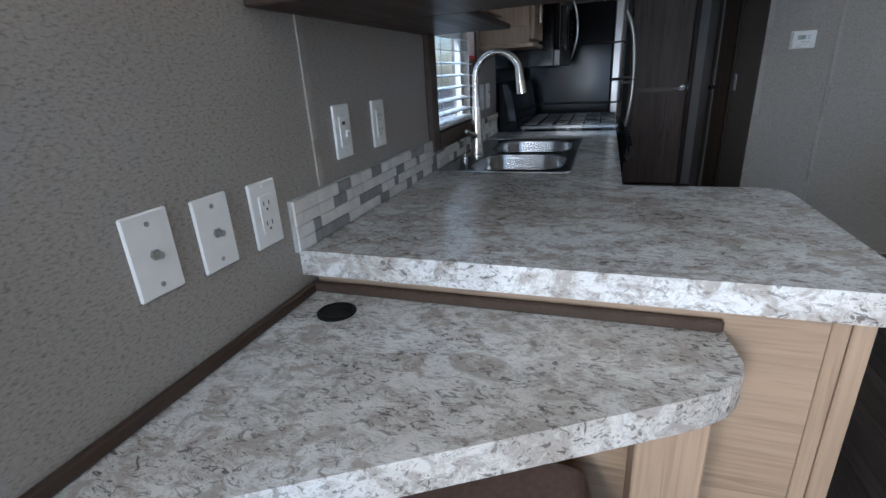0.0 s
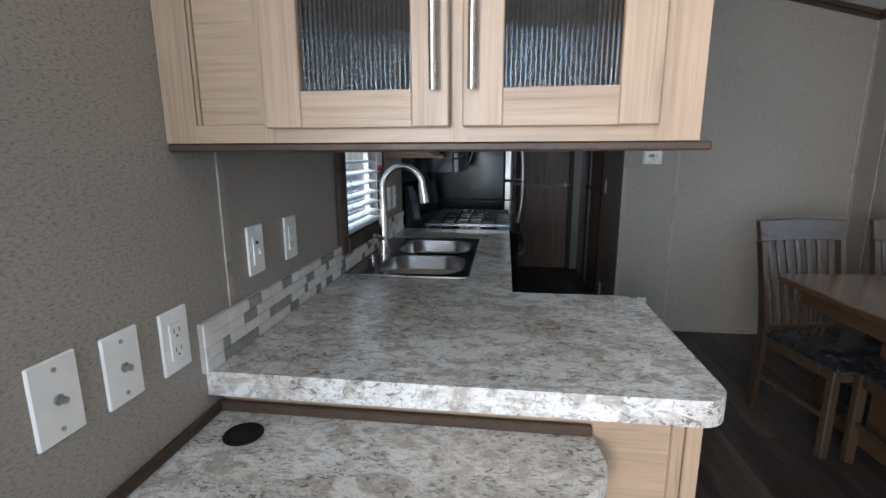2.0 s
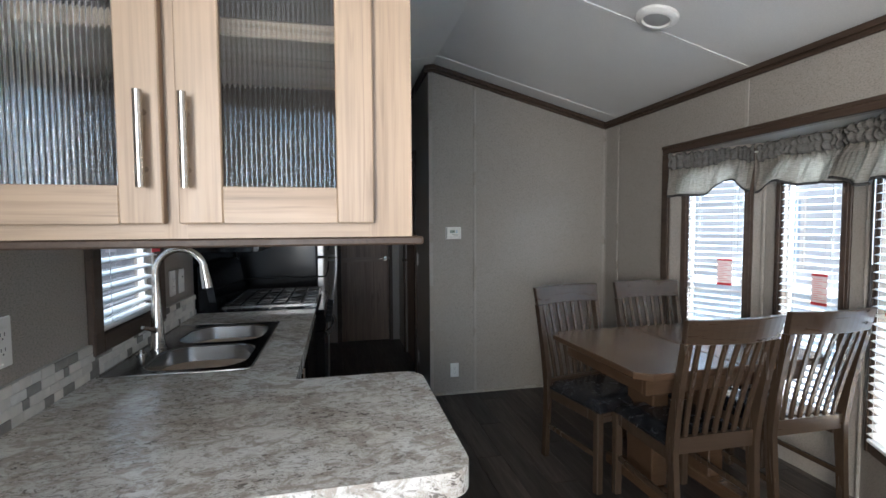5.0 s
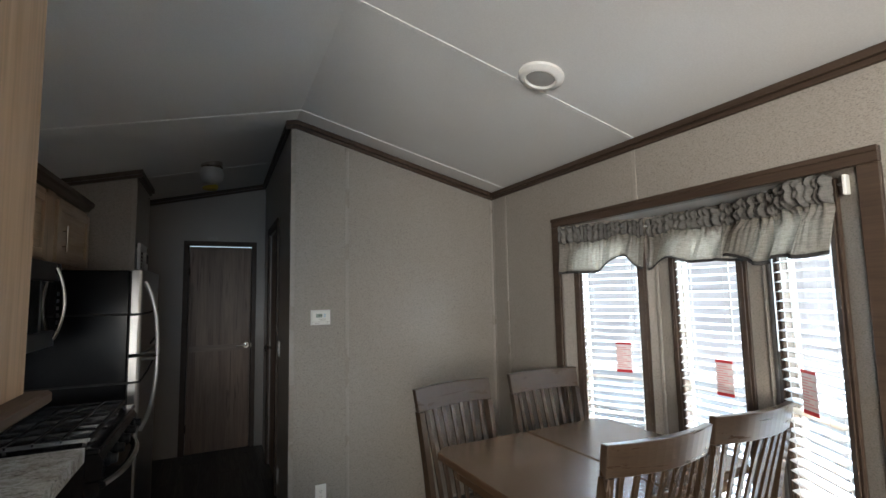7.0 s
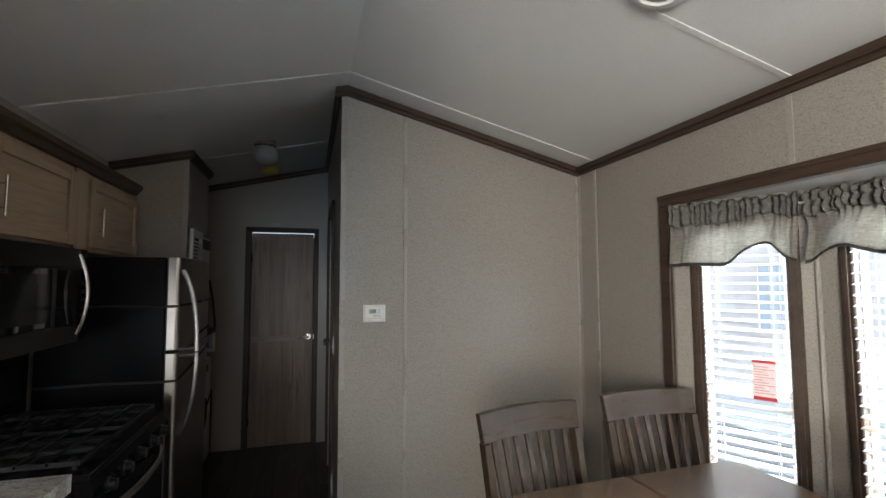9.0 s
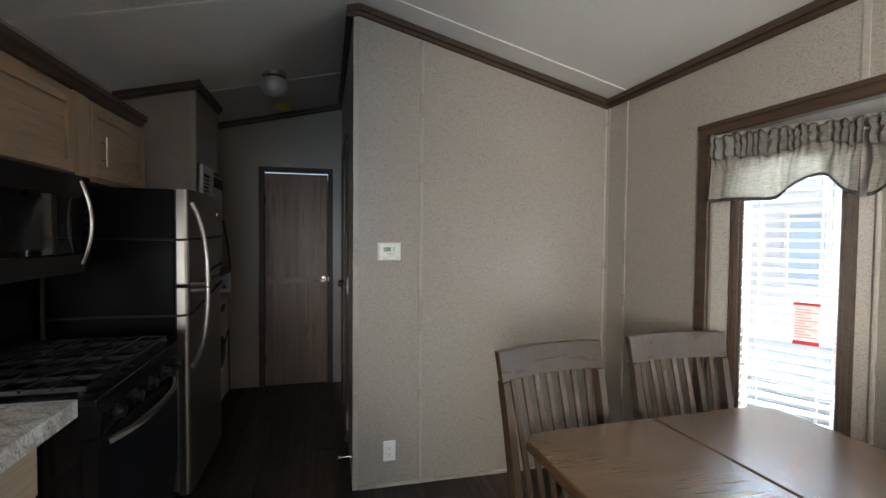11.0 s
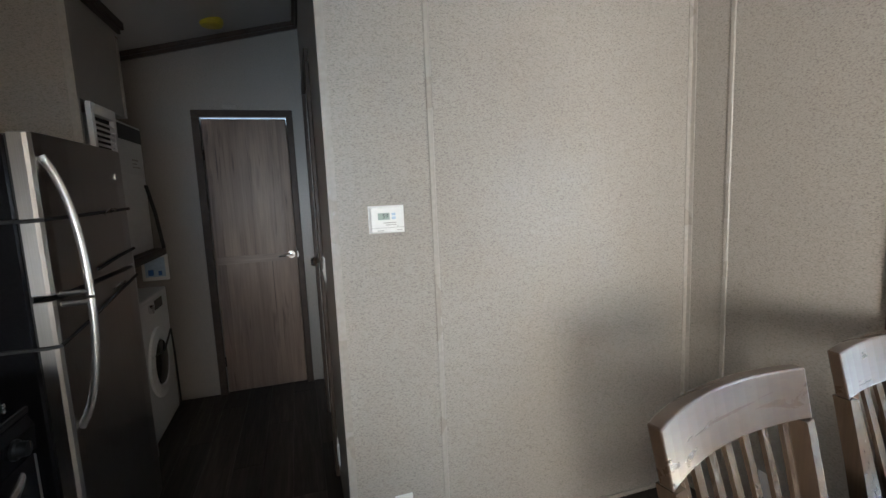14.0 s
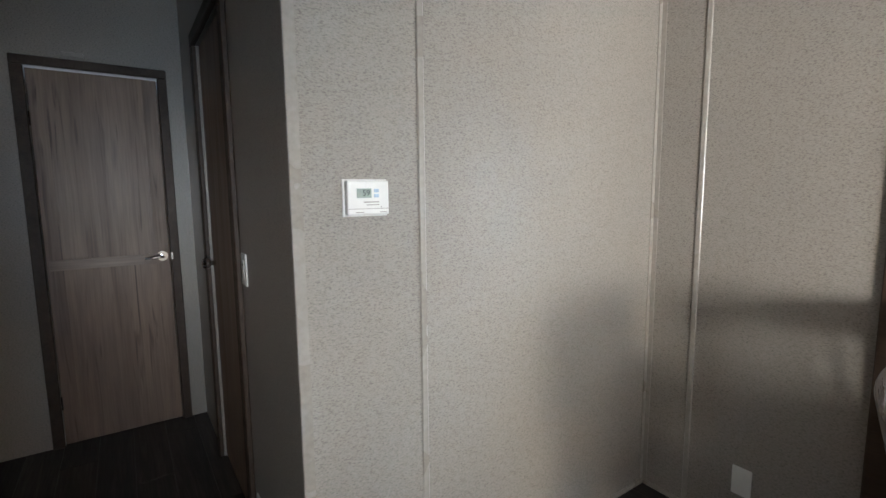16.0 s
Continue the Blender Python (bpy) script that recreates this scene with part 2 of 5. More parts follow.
M_CHAIR, M_TABLE = wood("chair_wood", *CHW, "z", 0.26, 1.0, 0.15, 0.35, 0.3), wood("table_wood", (0.068, 0.039, 0.0215), (0.061, 0.034, 0.0185), (0.050, 0.027, 0.0145), "x", 0.25, 1.0, 0.08, 0.36, 0.15)
M_CHAIR_X = wood("chair_wood_level", *CHW, "x", 0.28, 1.0, 0.15, 0.32, 0.3)
M_STEEL_Z, M_STEEL_X = make_steel("brushed_steel_upright", (0.42, 0.41, 0.39), 0.3, "z"), make_steel("brushed_steel_level", (0.60, 0.60, 0.59), 0.22, "x")
M_STEEL_DARK = make_steel("dark_stainless", (0.37, 0.35, 0.33), 0.31, "z")
M_STEEL_DIM = make_steel("black_stainless", (0.085, 0.082, 0.08), 0.34, "y")
M_BOWL = make_steel("bowl_steel", (0.42, 0.42, 0.42), 0.2, "x")
M_NICKEL = make_steel("brushed_nickel", (0.62, 0.58, 0.53), 0.22, "z")
M_CHROME = plain("chrome", (0.72, 0.72, 0.72), 0.1, 1.0, 30, 0.05, 0, 0.03)
M_BLACK_GLOSS = plain("black_enamel", (0.006, 0.006, 0.007), 0.12, 0, 90, 0.2, 0.0, 0.05, 0.25)
M_BLACK_GLASS = plain("black_glass", (0.006, 0.006, 0.007), 0.04, 0, 90, 0.1, 0, 0.02)
M_BLACK_TEX = plain("black_pebbled_steel", (0.007, 0.007, 0.008), 0.18, 0, 130, 0.2, 0.05, 0.06, 0.14)
M_BLACK = plain("black_iron", (0.008, 0.008, 0.008), 0.45, 0, 120, 0.3, 0.1, 0.08, 0.15)
M_GRATE = plain("glossy_iron", (0.020, 0.020, 0.021), 0.2, 0, 120, 0.3, 0.1, 0.06, 0.9)
M_RUBBER = plain("black_strap", (0.012, 0.012, 0.012), 0.7, 0, 120, 0.3, 0.2)
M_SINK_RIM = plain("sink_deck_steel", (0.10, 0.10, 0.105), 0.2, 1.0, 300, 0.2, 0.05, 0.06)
M_WHITE = plain("white_plastic", (0.73, 0.71, 0.67), 0.35, 0, 40, 0.04, 0.0, 0.04)
M_OLDWHITE = plain("white_enamel", (0.66, 0.66, 0.65), 0.36, 0, 40, 0.05, 0.0, 0.05)
M_BATTEN, M_CEIL_BATTEN = plain("wall_batten", (0.315, 0.281, 0.243), 0.3), plain("ceiling_batten", (0.70, 0.69, 0.66), 0.5)
M_DARKSLOT = plain("dark_slot", (0.02, 0.02, 0.02), 0.6)
M_SLAT = plain("blind_slat", (0.70, 0.71, 0.71), 0.4, 0, 40, 0.04, 0.0)
M_SCREEN_GLASS = make_glass("screened_glass", 0.0, (0.80, 0.89, 0.95))
M_GLASS, M_REED = make_glass("window_glass"), make_glass("reeded_glass", 0.04, (0.93, 0.96, 0.97), 1.5)
M_VALANCE = make_fabric("grey_valance_linen", (0.40, 0.365, 0.315), 260, 0.62)
# same linen, base darkened where the doubled heading blocks the daylight behind it
M_VALANCE_UNLIT = make_fabric("unlit_valance_linen", (0.145, 0.135, 0.122), 260, 0.10)
M_HEM = make_fabric("dark_valance_hem", (0.075, 0.07, 0.065), 260)
M_SEAT = make_camo_vinyl()
M_TILE = [plain("tile_pale", (0.56, 0.53, 0.48), 0.38, 0, 25, 0.16, 0.03), plain("tile_cream", (0.62, 0.58, 0.52), 0.38, 0, 25, 0.14, 0.03), plain("tile_grey", (0.27, 0.255, 0.235), 0.18, 0, 25, 0.22, 0.03), plain("tile_white", (0.66, 0.64, 0.60), 0.18, 0, 25, 0.12, 0.03)]
M_GROUT = plain("tile_grout", (0.44, 0.42, 0.38), 0.8, 0, 120, 0.12, 0.2)
M_RED, M_PAPER, M_PINK = plain("red_print", (0.60, 0.035, 0.04), 0.5), plain("tag_paper", (0.86, 0.74, 0.72), 0.6), plain("pink_print", (0.78, 0.36, 0.35), 0.6)
M_LCD, M_LCD_INK = plain("lcd_face", (0.34, 0.40, 0.35), 0.2), plain("lcd_ink", (0.03, 0.04, 0.035), 0.4)
M_FROST = plain("frosted_lamp_glass", (0.34, 0.335, 0.32), 0.38, 0, 40, 0.05, 0.0)
M_YELLOW = plain("yellow_cover", (0.62, 0.50, 0.03), 0.4)
M_LEATHER = plain("brown_leather", (0.16, 0.105, 0.085), 0.4, 0, 90, 0.25, 0.25)
M_GRASS = plain("dry_grass", (0.12, 0.14, 0.055), 0.9, 0, 8, 0.5, 0.3)
M_GRAVEL = plain("pale_gravel", (0.27, 0.255, 0.235), 0.9, 0, 40, 0.3, 0.3)
M_SIDING = plain("white_siding", (0.68, 0.685, 0.69), 0.5, 0, 30, 0.06, 0.03)
M_BLUEGREY = plain("blue_grey_glass", (0.46, 0.57, 0.68), 0.15)
M_LEAF = plain("foliage", (0.10, 0.13, 0.035), 0.7, 0, 20, 0.5, 0.1)
M_BARK = plain("bark", (0.11, 0.085, 0.065), 0.9, 0, 30, 0.3, 0.4)
M_BLUE = plain("blue_valve", (0.03, 0.12, 0.4), 0.4)


# ---- building helpers ----
class Shape:
    """Gathers bevelled boxes, rods, tubes and prisms, in world metres, into one mesh."""

    def __init__(self):
        self.v, self.f = [], []

    def add(self, verts, faces):
        k = len(self.v)
        self.v += [tuple(p) for p in verts]
        self.f += [tuple(i + k for i in f) for f in faces]
        return self

    def take(self, bm):
        bm.verts.index_update()
        self.add([v.co[:] for v in bm.verts], [[v.index for v in f.verts] for f in bm.faces])
        bm.free()
        return self

    def box(self, x0, x1, y0, y1, z0, z1, bev=0.0, m=None, seg=1):
        bm = bmesh.new()
        bmesh.ops.create_cube(bm, size=1.0)
        for v in bm.verts:
            v.co = Vector(((x0 + x1) / 2 + v.co.x * (x1 - x0), (y0 + y1) / 2 + v.co.y * (y1 - y0), (z0 + z1) / 2 + v.co.z * (z1 - z0)))
        if bev:
            bmesh.ops.bevel(bm, geom=bm.edges[:], offset=bev, segments=seg, affect="EDGES", profile=0.5)
        if m is not None:
            bmesh.ops.transform(bm, matrix=m, verts=bm.verts[:])
        return self.take(bm)

    def rod(self, p0, p1, r, seg=12, r1=None):
        p0, p1 = Vector(p0), Vector(p1)
        d = p1 - p0
        q = d.to_track_quat("Z", "Y").to_matrix()
        r1 = r if r1 is None else r1
        ring = [(math.cos(2 * math.pi * k / seg), math.sin(2 * math.pi * k / seg)) for k in range(seg)]
        vs = [p0 + q @ Vector((r * c, r * s, 0)) for c, s in ring] + [p1 + q @ Vector((r1 * c, r1 * s, 0)) for c, s in ring]
        fs = [(k, (k + 1) % seg, seg + (k + 1) % seg, seg + k) for k in range(seg)] + [tuple(range(seg))[::-1], tuple(range(seg, 2 * seg))]
        return self.add(vs, fs)

    def tube(self, pts, r, seg=10, flat=1.0, up=(0, 0, 1)):
        """A bent tube; r may be a list. flat squeezes it along up."""
        pts = [Vector(p) for p in pts]
        vs, fs = [], []
        for i, p in enumerate(pts):
            d = (pts[min(i + 1, len(pts) - 1)] - pts[max(i - 1, 0)]).normalized()
            a = Vector(up) - d * d.dot(Vector(up))
            if a.length < 0.05:
                a = Vector((1, 0, 0)) - d * d.x
            a.normalize()
            c = d.cross(a)
            ri = r[i] if isinstance(r, (list, tuple)) else r
            vs += [p + a * (ri * flat * math.cos(2 * math.pi * k / seg)) + c * (ri * math.sin(2 * math.pi * k / seg)) for k in range(seg)]
        for i in range(len(pts) - 1):
            fs += [(i * seg + k, i * seg + (k + 1) % seg, (i + 1) * seg + (k + 1) % seg, (i + 1) * seg + k) for k in range(seg)]
        n = (len(pts) - 1) * seg
        fs += [tuple(range(seg))[::-1], tuple(range(n, n + seg))]
        return self.add(vs, fs)

    def prism(self, pts, z0, z1, bev=0.0, axis="z", seg=2):
        """A flat outline raised along an axis; for y the outline is (x, z), for x it is (y, z)."""
        put = {"z": lambda a, b, c: (a, b, c), "y": lambda a, b, c: (a, c, b), "x": lambda a, b, c: (c, a, b)}[axis]
        bm = bmesh.new()
        lo, hi = [bm.verts.new(put(a, b, z0)) for a, b in pts], [bm.verts.new(put(a, b, z1)) for a, b in pts]
        n = len(pts)
        bm.faces.new(lo[::-1])
        bm.faces.new(hi)
        for k in range(n):
            bm.faces.new((lo[k], lo[(k + 1) % n], hi[(k + 1) % n], hi[k]))
        bmesh.ops.recalc_face_normals(bm, faces=bm.faces[:])
        if bev:
            rim = [e for f in bm.faces if len(f.verts) == n and n != 4 for e in f.edges] or bm.edges[:]
            bmesh.ops.bevel(bm, geom=list(set(rim)), offset=bev, segments=seg, affect="EDGES", profile=0.5)
        return self.take(bm)

    def slab(self, outer, hole, z0, z1):
        """A flat plate with one opening through it."""
        bm = bmesh.new()
        loops = []
        for z in (z0, z1):
            es = []
            for pts in (outer, hole):
                vs = [bm.verts.new((px, py, z)) for px, py in pts]
                es += [bm.edges.new((vs[k], vs[(k + 1) % len(vs)])) for k in range(len(vs))]
                loops.append(vs)
            bmesh.ops.triangle_fill(bm, edges=es, use_beauty=True, use_dissolve=False)
        for lo, hi in ((loops[0], loops[2]), (loops[1], loops[3])):
            for k in range(len(lo)):
                bm.faces.new((lo[k], lo[(k + 1) % len(lo)], hi[(k + 1) % len(lo)], hi[k]))
        return self.take(bm)

    def lathe(self, profile, centre, seg=24, axis="z"):
        cx, cy, cz = centre
        vs, fs = [], []
        for r, h in profile:
            for k in range(seg):
                c, s = r * math.cos(2 * math.pi * k / seg), r * math.sin(2 * math.pi * k / seg)
                vs.append({"z": (cx + c, cy + s, cz + h), "x": (cx + h, cy + c, cz + s), "y": (cx + c, cy + h, cz + s)}[axis])
        for i in range(len(profile) - 1):
            fs += [(i * seg + k, i * seg + (k + 1) % seg, (i + 1) * seg + (k + 1) % seg, (i + 1) * seg + k) for k in range(seg)]
        n = (len(profile) - 1) * seg
        fs += [tuple(range(seg))[::-1], tuple(range(n, n + seg))]
        return self.add(vs, fs)

    def mesh(self, name, material, origin=(0, 0, 0), smooth=False):
        me = bpy.data.meshes.new(name)
        o = Vector(origin)
        me.from_pydata([tuple(Vector(p) - o) for p in self.v], [], self.f)
        bm = bmesh.new()
        bm.from_mesh(me)
        bmesh.ops.recalc_face_normals(bm, faces=bm.faces[:])
        bm.to_mesh(me)
        bm.free()
        me.materials.append(material)
        if smooth:
            me.polygons.foreach_set("use_smooth", [True] * len(me.polygons))
            me.set_sharp_from_angle(angle=radians(35))
        return me


def world_origin(ob):
    o = Vector((0, 0, 0))
    while ob is not None:
        o += ob.location
        ob = ob.parent
    return o


def part(name, shape, material, parent=None, label="", smooth=False):
    """One mesh object under a thing or part; the shape is in world metres."""
    at = world_origin(parent)
    ob = new(name, shape.mesh(name, material, at, smooth))
    ob.parent = parent
    return tagged(ob, label)


def pieces(name, boxes, material, parent, bev=0.0, m=None):
    """A part for each box."""
    return [part(name, Shape().box(*q, bev, m), material, parent) for q in boxes]


def thing(name, at, label, category, group=""):
    """An empty at a thing's base, to hold its parts."""
    ob = new(name)
    ob.empty_display_size = 0.05
    ob.location = at
    return tagged(ob, label, category, group)


def solid(name, shape, material, label, category, group="", smooth=False, at=(0, 0, 0)):
    """A thing that is one mesh."""
    ob = new(name, shape.mesh(name, material, at, smooth))
    ob.location = at
    return tagged(ob, label, category, group)


def structure(name, shape, material, label="", category=""):
    ob = new(name, shape.mesh(name, material))
    return tagged(ob, label or name.replace("_", " "), category or name.split("_")[0], kind="structure")


def words(name, text, size, m, material, parent, depth=0.0006):
    """Raised lettering in the built-in font, turned into a mesh."""
    cu = bpy.data.curves.new(name, "FONT")
    cu.body, cu.size, cu.extrude, cu.align_x, cu.align_y = text, size, depth, "CENTER", "CENTER"
    tmp = bpy.data.objects.new(name, cu)
    scene.collection.objects.link(tmp)
    me = bpy.data.meshes.new_from_object(tmp.evaluated_get(bpy.context.evaluated_depsgraph_get()))
    bpy.data.objects.remove(tmp)
    me.transform(Matrix.Translation(-world_origin(parent)) @ m)
    me.materials.append(material)
    ob = new(name, me)
    ob.parent = parent
    return ob


def rounded(x0, x1, y0, y1, radii, n=6):
    """Outline of a rectangle with radii at (x0,y0), (x1,y0), (x1,y1), (x0,y1)."""
    pts = []
    for (cx, cy, sx, sy, a0), r in zip(((x0, y0, 1, 1, 180), (x1, y0, -1, 1, 270), (x1, y1, -1, -1, 0), (x0, y1, 1, -1, 90)), radii):
        if r <= 0:
            pts.append((cx, cy))
            continue
        for k in range(n + 1):
            a = radians(a0 + 90 * k / n)
            pts.append((cx + sx * r + r * math.cos(a), cy + sy * r + r * math.sin(a)))
    return pts

# ---- the shell ----
RIDGE_X, RIDGE_Z, SLOPE = 1.45, 2.605, 0.258
XR, YF, YB, YE = 2.945, 3.896, -2.0, 5.82


def roof(x):
    return RIDGE_Z - (SLOPE * (x - RIDGE_X) if x > RIDGE_X else 0.235 * (RIDGE_X - x))


structure("floor", Shape().box(-0.1, XR + 0.06, YB - 0.1, YE + 0.1, -0.08, -0.004).prism([(XR + 0.06, 1.5), (3.30, 2.0), (3.30, 2.64), (XR + 0.06, 3.14)], -0.08, -0.004), M_PLANK, "dark brown wood-look vinyl plank floor", "floor")
structure("wall_left", Shape().box(-0.08, 0, YB, -1.90, 0, 2.262).box(-0.08, 0, -0.50, 1.875, 0, 2.262).box(-0.08, 0, -1.90, -0.50, 0, 0.90).box(-0.08, 0, -1.90, -0.50, 2.0, 2.262).box(-0.08, 0, 2.385, YE + 0.06, 0, 2.262).box(-0.08, 0, 1.875, 2.385, 0, 1.02).box(-0.08, 0, 1.875, 2.385, 1.74, 2.262), M_WALL, "taupe flecked vinyl wall beside the kitchen counter", "wall")
structure("wall_right", Shape().box(XR, XR + 0.06, YB, 1.564, 0, 2.215).box(XR, XR + 0.06, 3.076, YF + 0.06, 0, 2.215).box(XR, XR + 0.06, 1.564, 3.076, 1.85, 2.215), M_WALL, "taupe flecked vinyl wall around the bay window", "wall")
structure("wall_far", Shape().prism([(1.42, 0), (XR, 0), (XR, roof(XR)), (RIDGE_X, RIDGE_Z), (1.42, roof(1.42))], YF, YF + 0.06, axis="y"), M_WALL, "taupe flecked vinyl wall behind the dining table", "wall")
# last box: unseen backing added behind the side door to block outside light
structure("wall_hall", Shape().box(1.42, 1.48, YF + 0.06, 4.57, 0, roof(1.42)).box(1.42, 1.48, 5.23, YE, 0, roof(1.42)).box(1.42, 1.48, 4.57, 5.23, 1.99, roof(1.42)).box(1.481, 1.50, 4.5, 5.3, 0, 2.1), M_WALL, "taupe vinyl wall of the short hall", "wall")
# last box: unseen light block behind the door; sky leaks in above 1.90
structure("wall_end", Shape().prism([(0, 0), (0.745, 0), (0.745, roof(0.745)), (0, roof(0))], YE, YE + 0.06, axis="y").prism([(1.295, 0), (1.48, 0), (1.48, roof(1.48)), (1.45, RIDGE_Z), (1.295, roof(1.295))], YE, YE + 0.06, axis="y").prism([(0.745, 1.945), (1.295, 1.945), (1.295, roof(1.295)), (0.745, roof(0.745))], YE, YE + 0.06, axis="y").box(0.70, 1.34, YE + 0.061, YE + 0.09, 0, 1.90), M_WALL, "taupe vinyl wall at the end of the hall", "wall")
BW = (0.14, 1.26, 0.60, 2.26)
structure("wall_back", Shape().prism([(0, 0), (BW[0], 0), (BW[0], roof(BW[0])), (0, roof(0))], YB - 0.08, YB, axis="y").prism([(BW[1], 0), (XR, 0), (XR, roof(XR)), (RIDGE_X, RIDGE_Z), (BW[1], roof(BW[1]))], YB - 0.08, YB, axis="y").box(BW[0], BW[1], YB - 0.08, YB, 0, BW[2]).prism([(BW[0], BW[3]), (BW[1], BW[3]), (BW[1], roof(BW[1])), (BW[0], roof(BW[0]))], YB - 0.08, YB, axis="y"), M_WALL, "taupe vinyl wall of the living area with a tall window", "wall")
structure("ceiling", Shape().prism([(-0.1, roof(-0.1)), (RIDGE_X, RIDGE_Z), (RIDGE_X, RIDGE_Z + 0.06), (-0.1, roof(-0.1) + 0.06)], YB - 0.1, YE + 0.1, axis="y").prism([(RIDGE_X, RIDGE_Z), (XR + 0.08, roof(XR + 0.08)), (XR + 0.08, roof(XR + 0.08) + 0.06), (RIDGE_X, RIDGE_Z + 0.06)], YB - 0.1, YE + 0.1, axis="y"), M_CEIL, "pale grey textured vaulted ceiling", "ceiling")

cb = Shape()
for y in (-2.41, -1.19, 0.03, 1.245, 2.465, 3.70, 4.94):
    for x0, x1 in ((0.0, RIDGE_X), (RIDGE_X, XR)):
        if y > YF and x0 > 1:
            continue
        cb.prism([(x0, roof(x0) - 0.004), (x1, roof(x1) - 0.004), (x1, roof(x1) + 0.01), (x0, roof(x0) + 0.01)], y - 0.012, y + 0.012, axis="y")
structure("trim_ceiling_battens", cb, M_CEIL_BATTEN, "thin white strips over the ceiling seams", "trim")

# crown mouldings
CH = 0.055


def crown_across(name, x0, x1, y0, y1, step=0.014):
    """A crown that follows the ceiling's slope, in two steps."""
    sh = Shape()
    for k, (h, d) in enumerate(((CH, 0.5), (CH * 0.62, 1.0))):
        ya, yb = (y0 + (y1 - y0) * (1 - d), y1) if y1 > y0 else (y1, y0 + (y1 - y0) * (1 - d))
        pts = [x for x in (x0, RIDGE_X, x1) if min(x0, x1) <= x <= max(x0, x1)]
        top, low = [(x, roof(x) - 0.003) for x in pts], [(x, roof(x) - h) for x in pts]
        sh.prism(low + top[::-1], min(ya, yb), max(ya, yb), axis="y")
    return structure(name, sh, M_TRIM, "dark brown crown moulding", "trim")


crown_across("trim_crown_far", 1.385, XR, YF - 0.035, YF)
crown_across("trim_crown_end", 0.0, 1.42, YE - 0.035, YE)
structure("trim_crown_right", Shape().box(XR - 0.018, XR, YB, YF - 0.036, 2.166, 2.214, 0.004).box(XR - 0.036, XR - 0.018, YB, YF - 0.036, 2.186, 2.218, 0.004), M_TRIM, "dark brown crown moulding over the bay", "trim")
structure("trim_crown_hall", Shape().box(1.402, 1.42, YF, YE - 0.036, 2.54, 2.592, 0.004).box(1.385, 1.402, YF, YE - 0.036, 2.56, 2.588, 0.004), M_TRIM, "dark brown crown moulding in the hall", "trim")
structure("trim_crown_left", Shape().box(0, 0.02, YB, 1.05, 2.18, 2.262, 0.004), M_TRIM, "dark brown crown moulding", "trim")

# seam battens on the walls
wb = Shape()
wb.box(1.779, 1.801, YF - 0.007, YF, 0, roof(1.8) - CH, 0.003).box(1.421, 1.449, YF - 0.004, YF, 0, roof(1.42) - CH)
wb.box(XR - 0.022, XR, YF - 0.004, YF, 0, 2.17).box(XR - 0.007, XR, 3.69, 3.712, 0, 2.17, 0.003).box(XR - 0.004, XR, 2.472, 2.494, 1.905, 2.17)
wb.box(0, 0.004, 1.182, 1.200, 1.027, 1.343)
wb.box(XR - 0.003, XR, YF - 0.003 - 0.02, YF - 0.003, 0, 2.17)
structure("trim_wall_battens", wb, M_BATTEN, "narrow taupe strips over the wall panel seams", "trim")
structure("baseboard", Shape().box(1.45, XR, YF - 0.012, YF, 0.0, 0.02, 0.003).box(XR - 0.012, XR, 3.16, YF - 0.012, 0, 0.02, 0.003), M_BATTEN, "low taupe quarter-round at the floor", "baseboard")

# ---- bay with three windows ----
structure("trim_bay_header", Shape().box(XR - 0.02, XR, 1.49, 3.15, 1.845, 1.90, 0.004).box(XR - 0.026, XR - 0.02, 1.49, 3.15, 1.88, 1.90, 0.002), M_TRIM, "dark brown casing above the bay", "trim")
structure("trim_bay_casing", Shape().box(XR - 0.02, XR, 3.085, 3.15, 0, 1.845, 0.004).box(XR - 0.02, XR, 1.49, 1.555, 0, 1.845, 0.004), M_TRIM, "dark brown upright casing beside the bay", "trim")
structure("ceiling_bay", Shape().prism([(XR, 1.50), (3.32, 2.0), (3.32, 2.64), (XR, 3.14)], 1.852, 1.90), M_CEIL, "pale ceiling of the bay", "ceiling")

WZ0, WZ1 = 0.33, 1.78


def facet_frame(a, b):
    """A pose whose x runs from a to b along a bay wall, y points out of the room."""
    d = (Vector((*b, 0)) - Vector((*a, 0))).normalized()
    out = Vector((d.y, -d.x, 0))
    if out.x < 0:
        out = -out
    m = Matrix.Identity(4)
    m.col[0][:3], m.col[1][:3], m.col[2][:3], m.col[3][:3] = d, out, (0, 0, 1), (*a, 0)
    return m, (Vector((*b, 0)) - Vector((*a, 0))).length


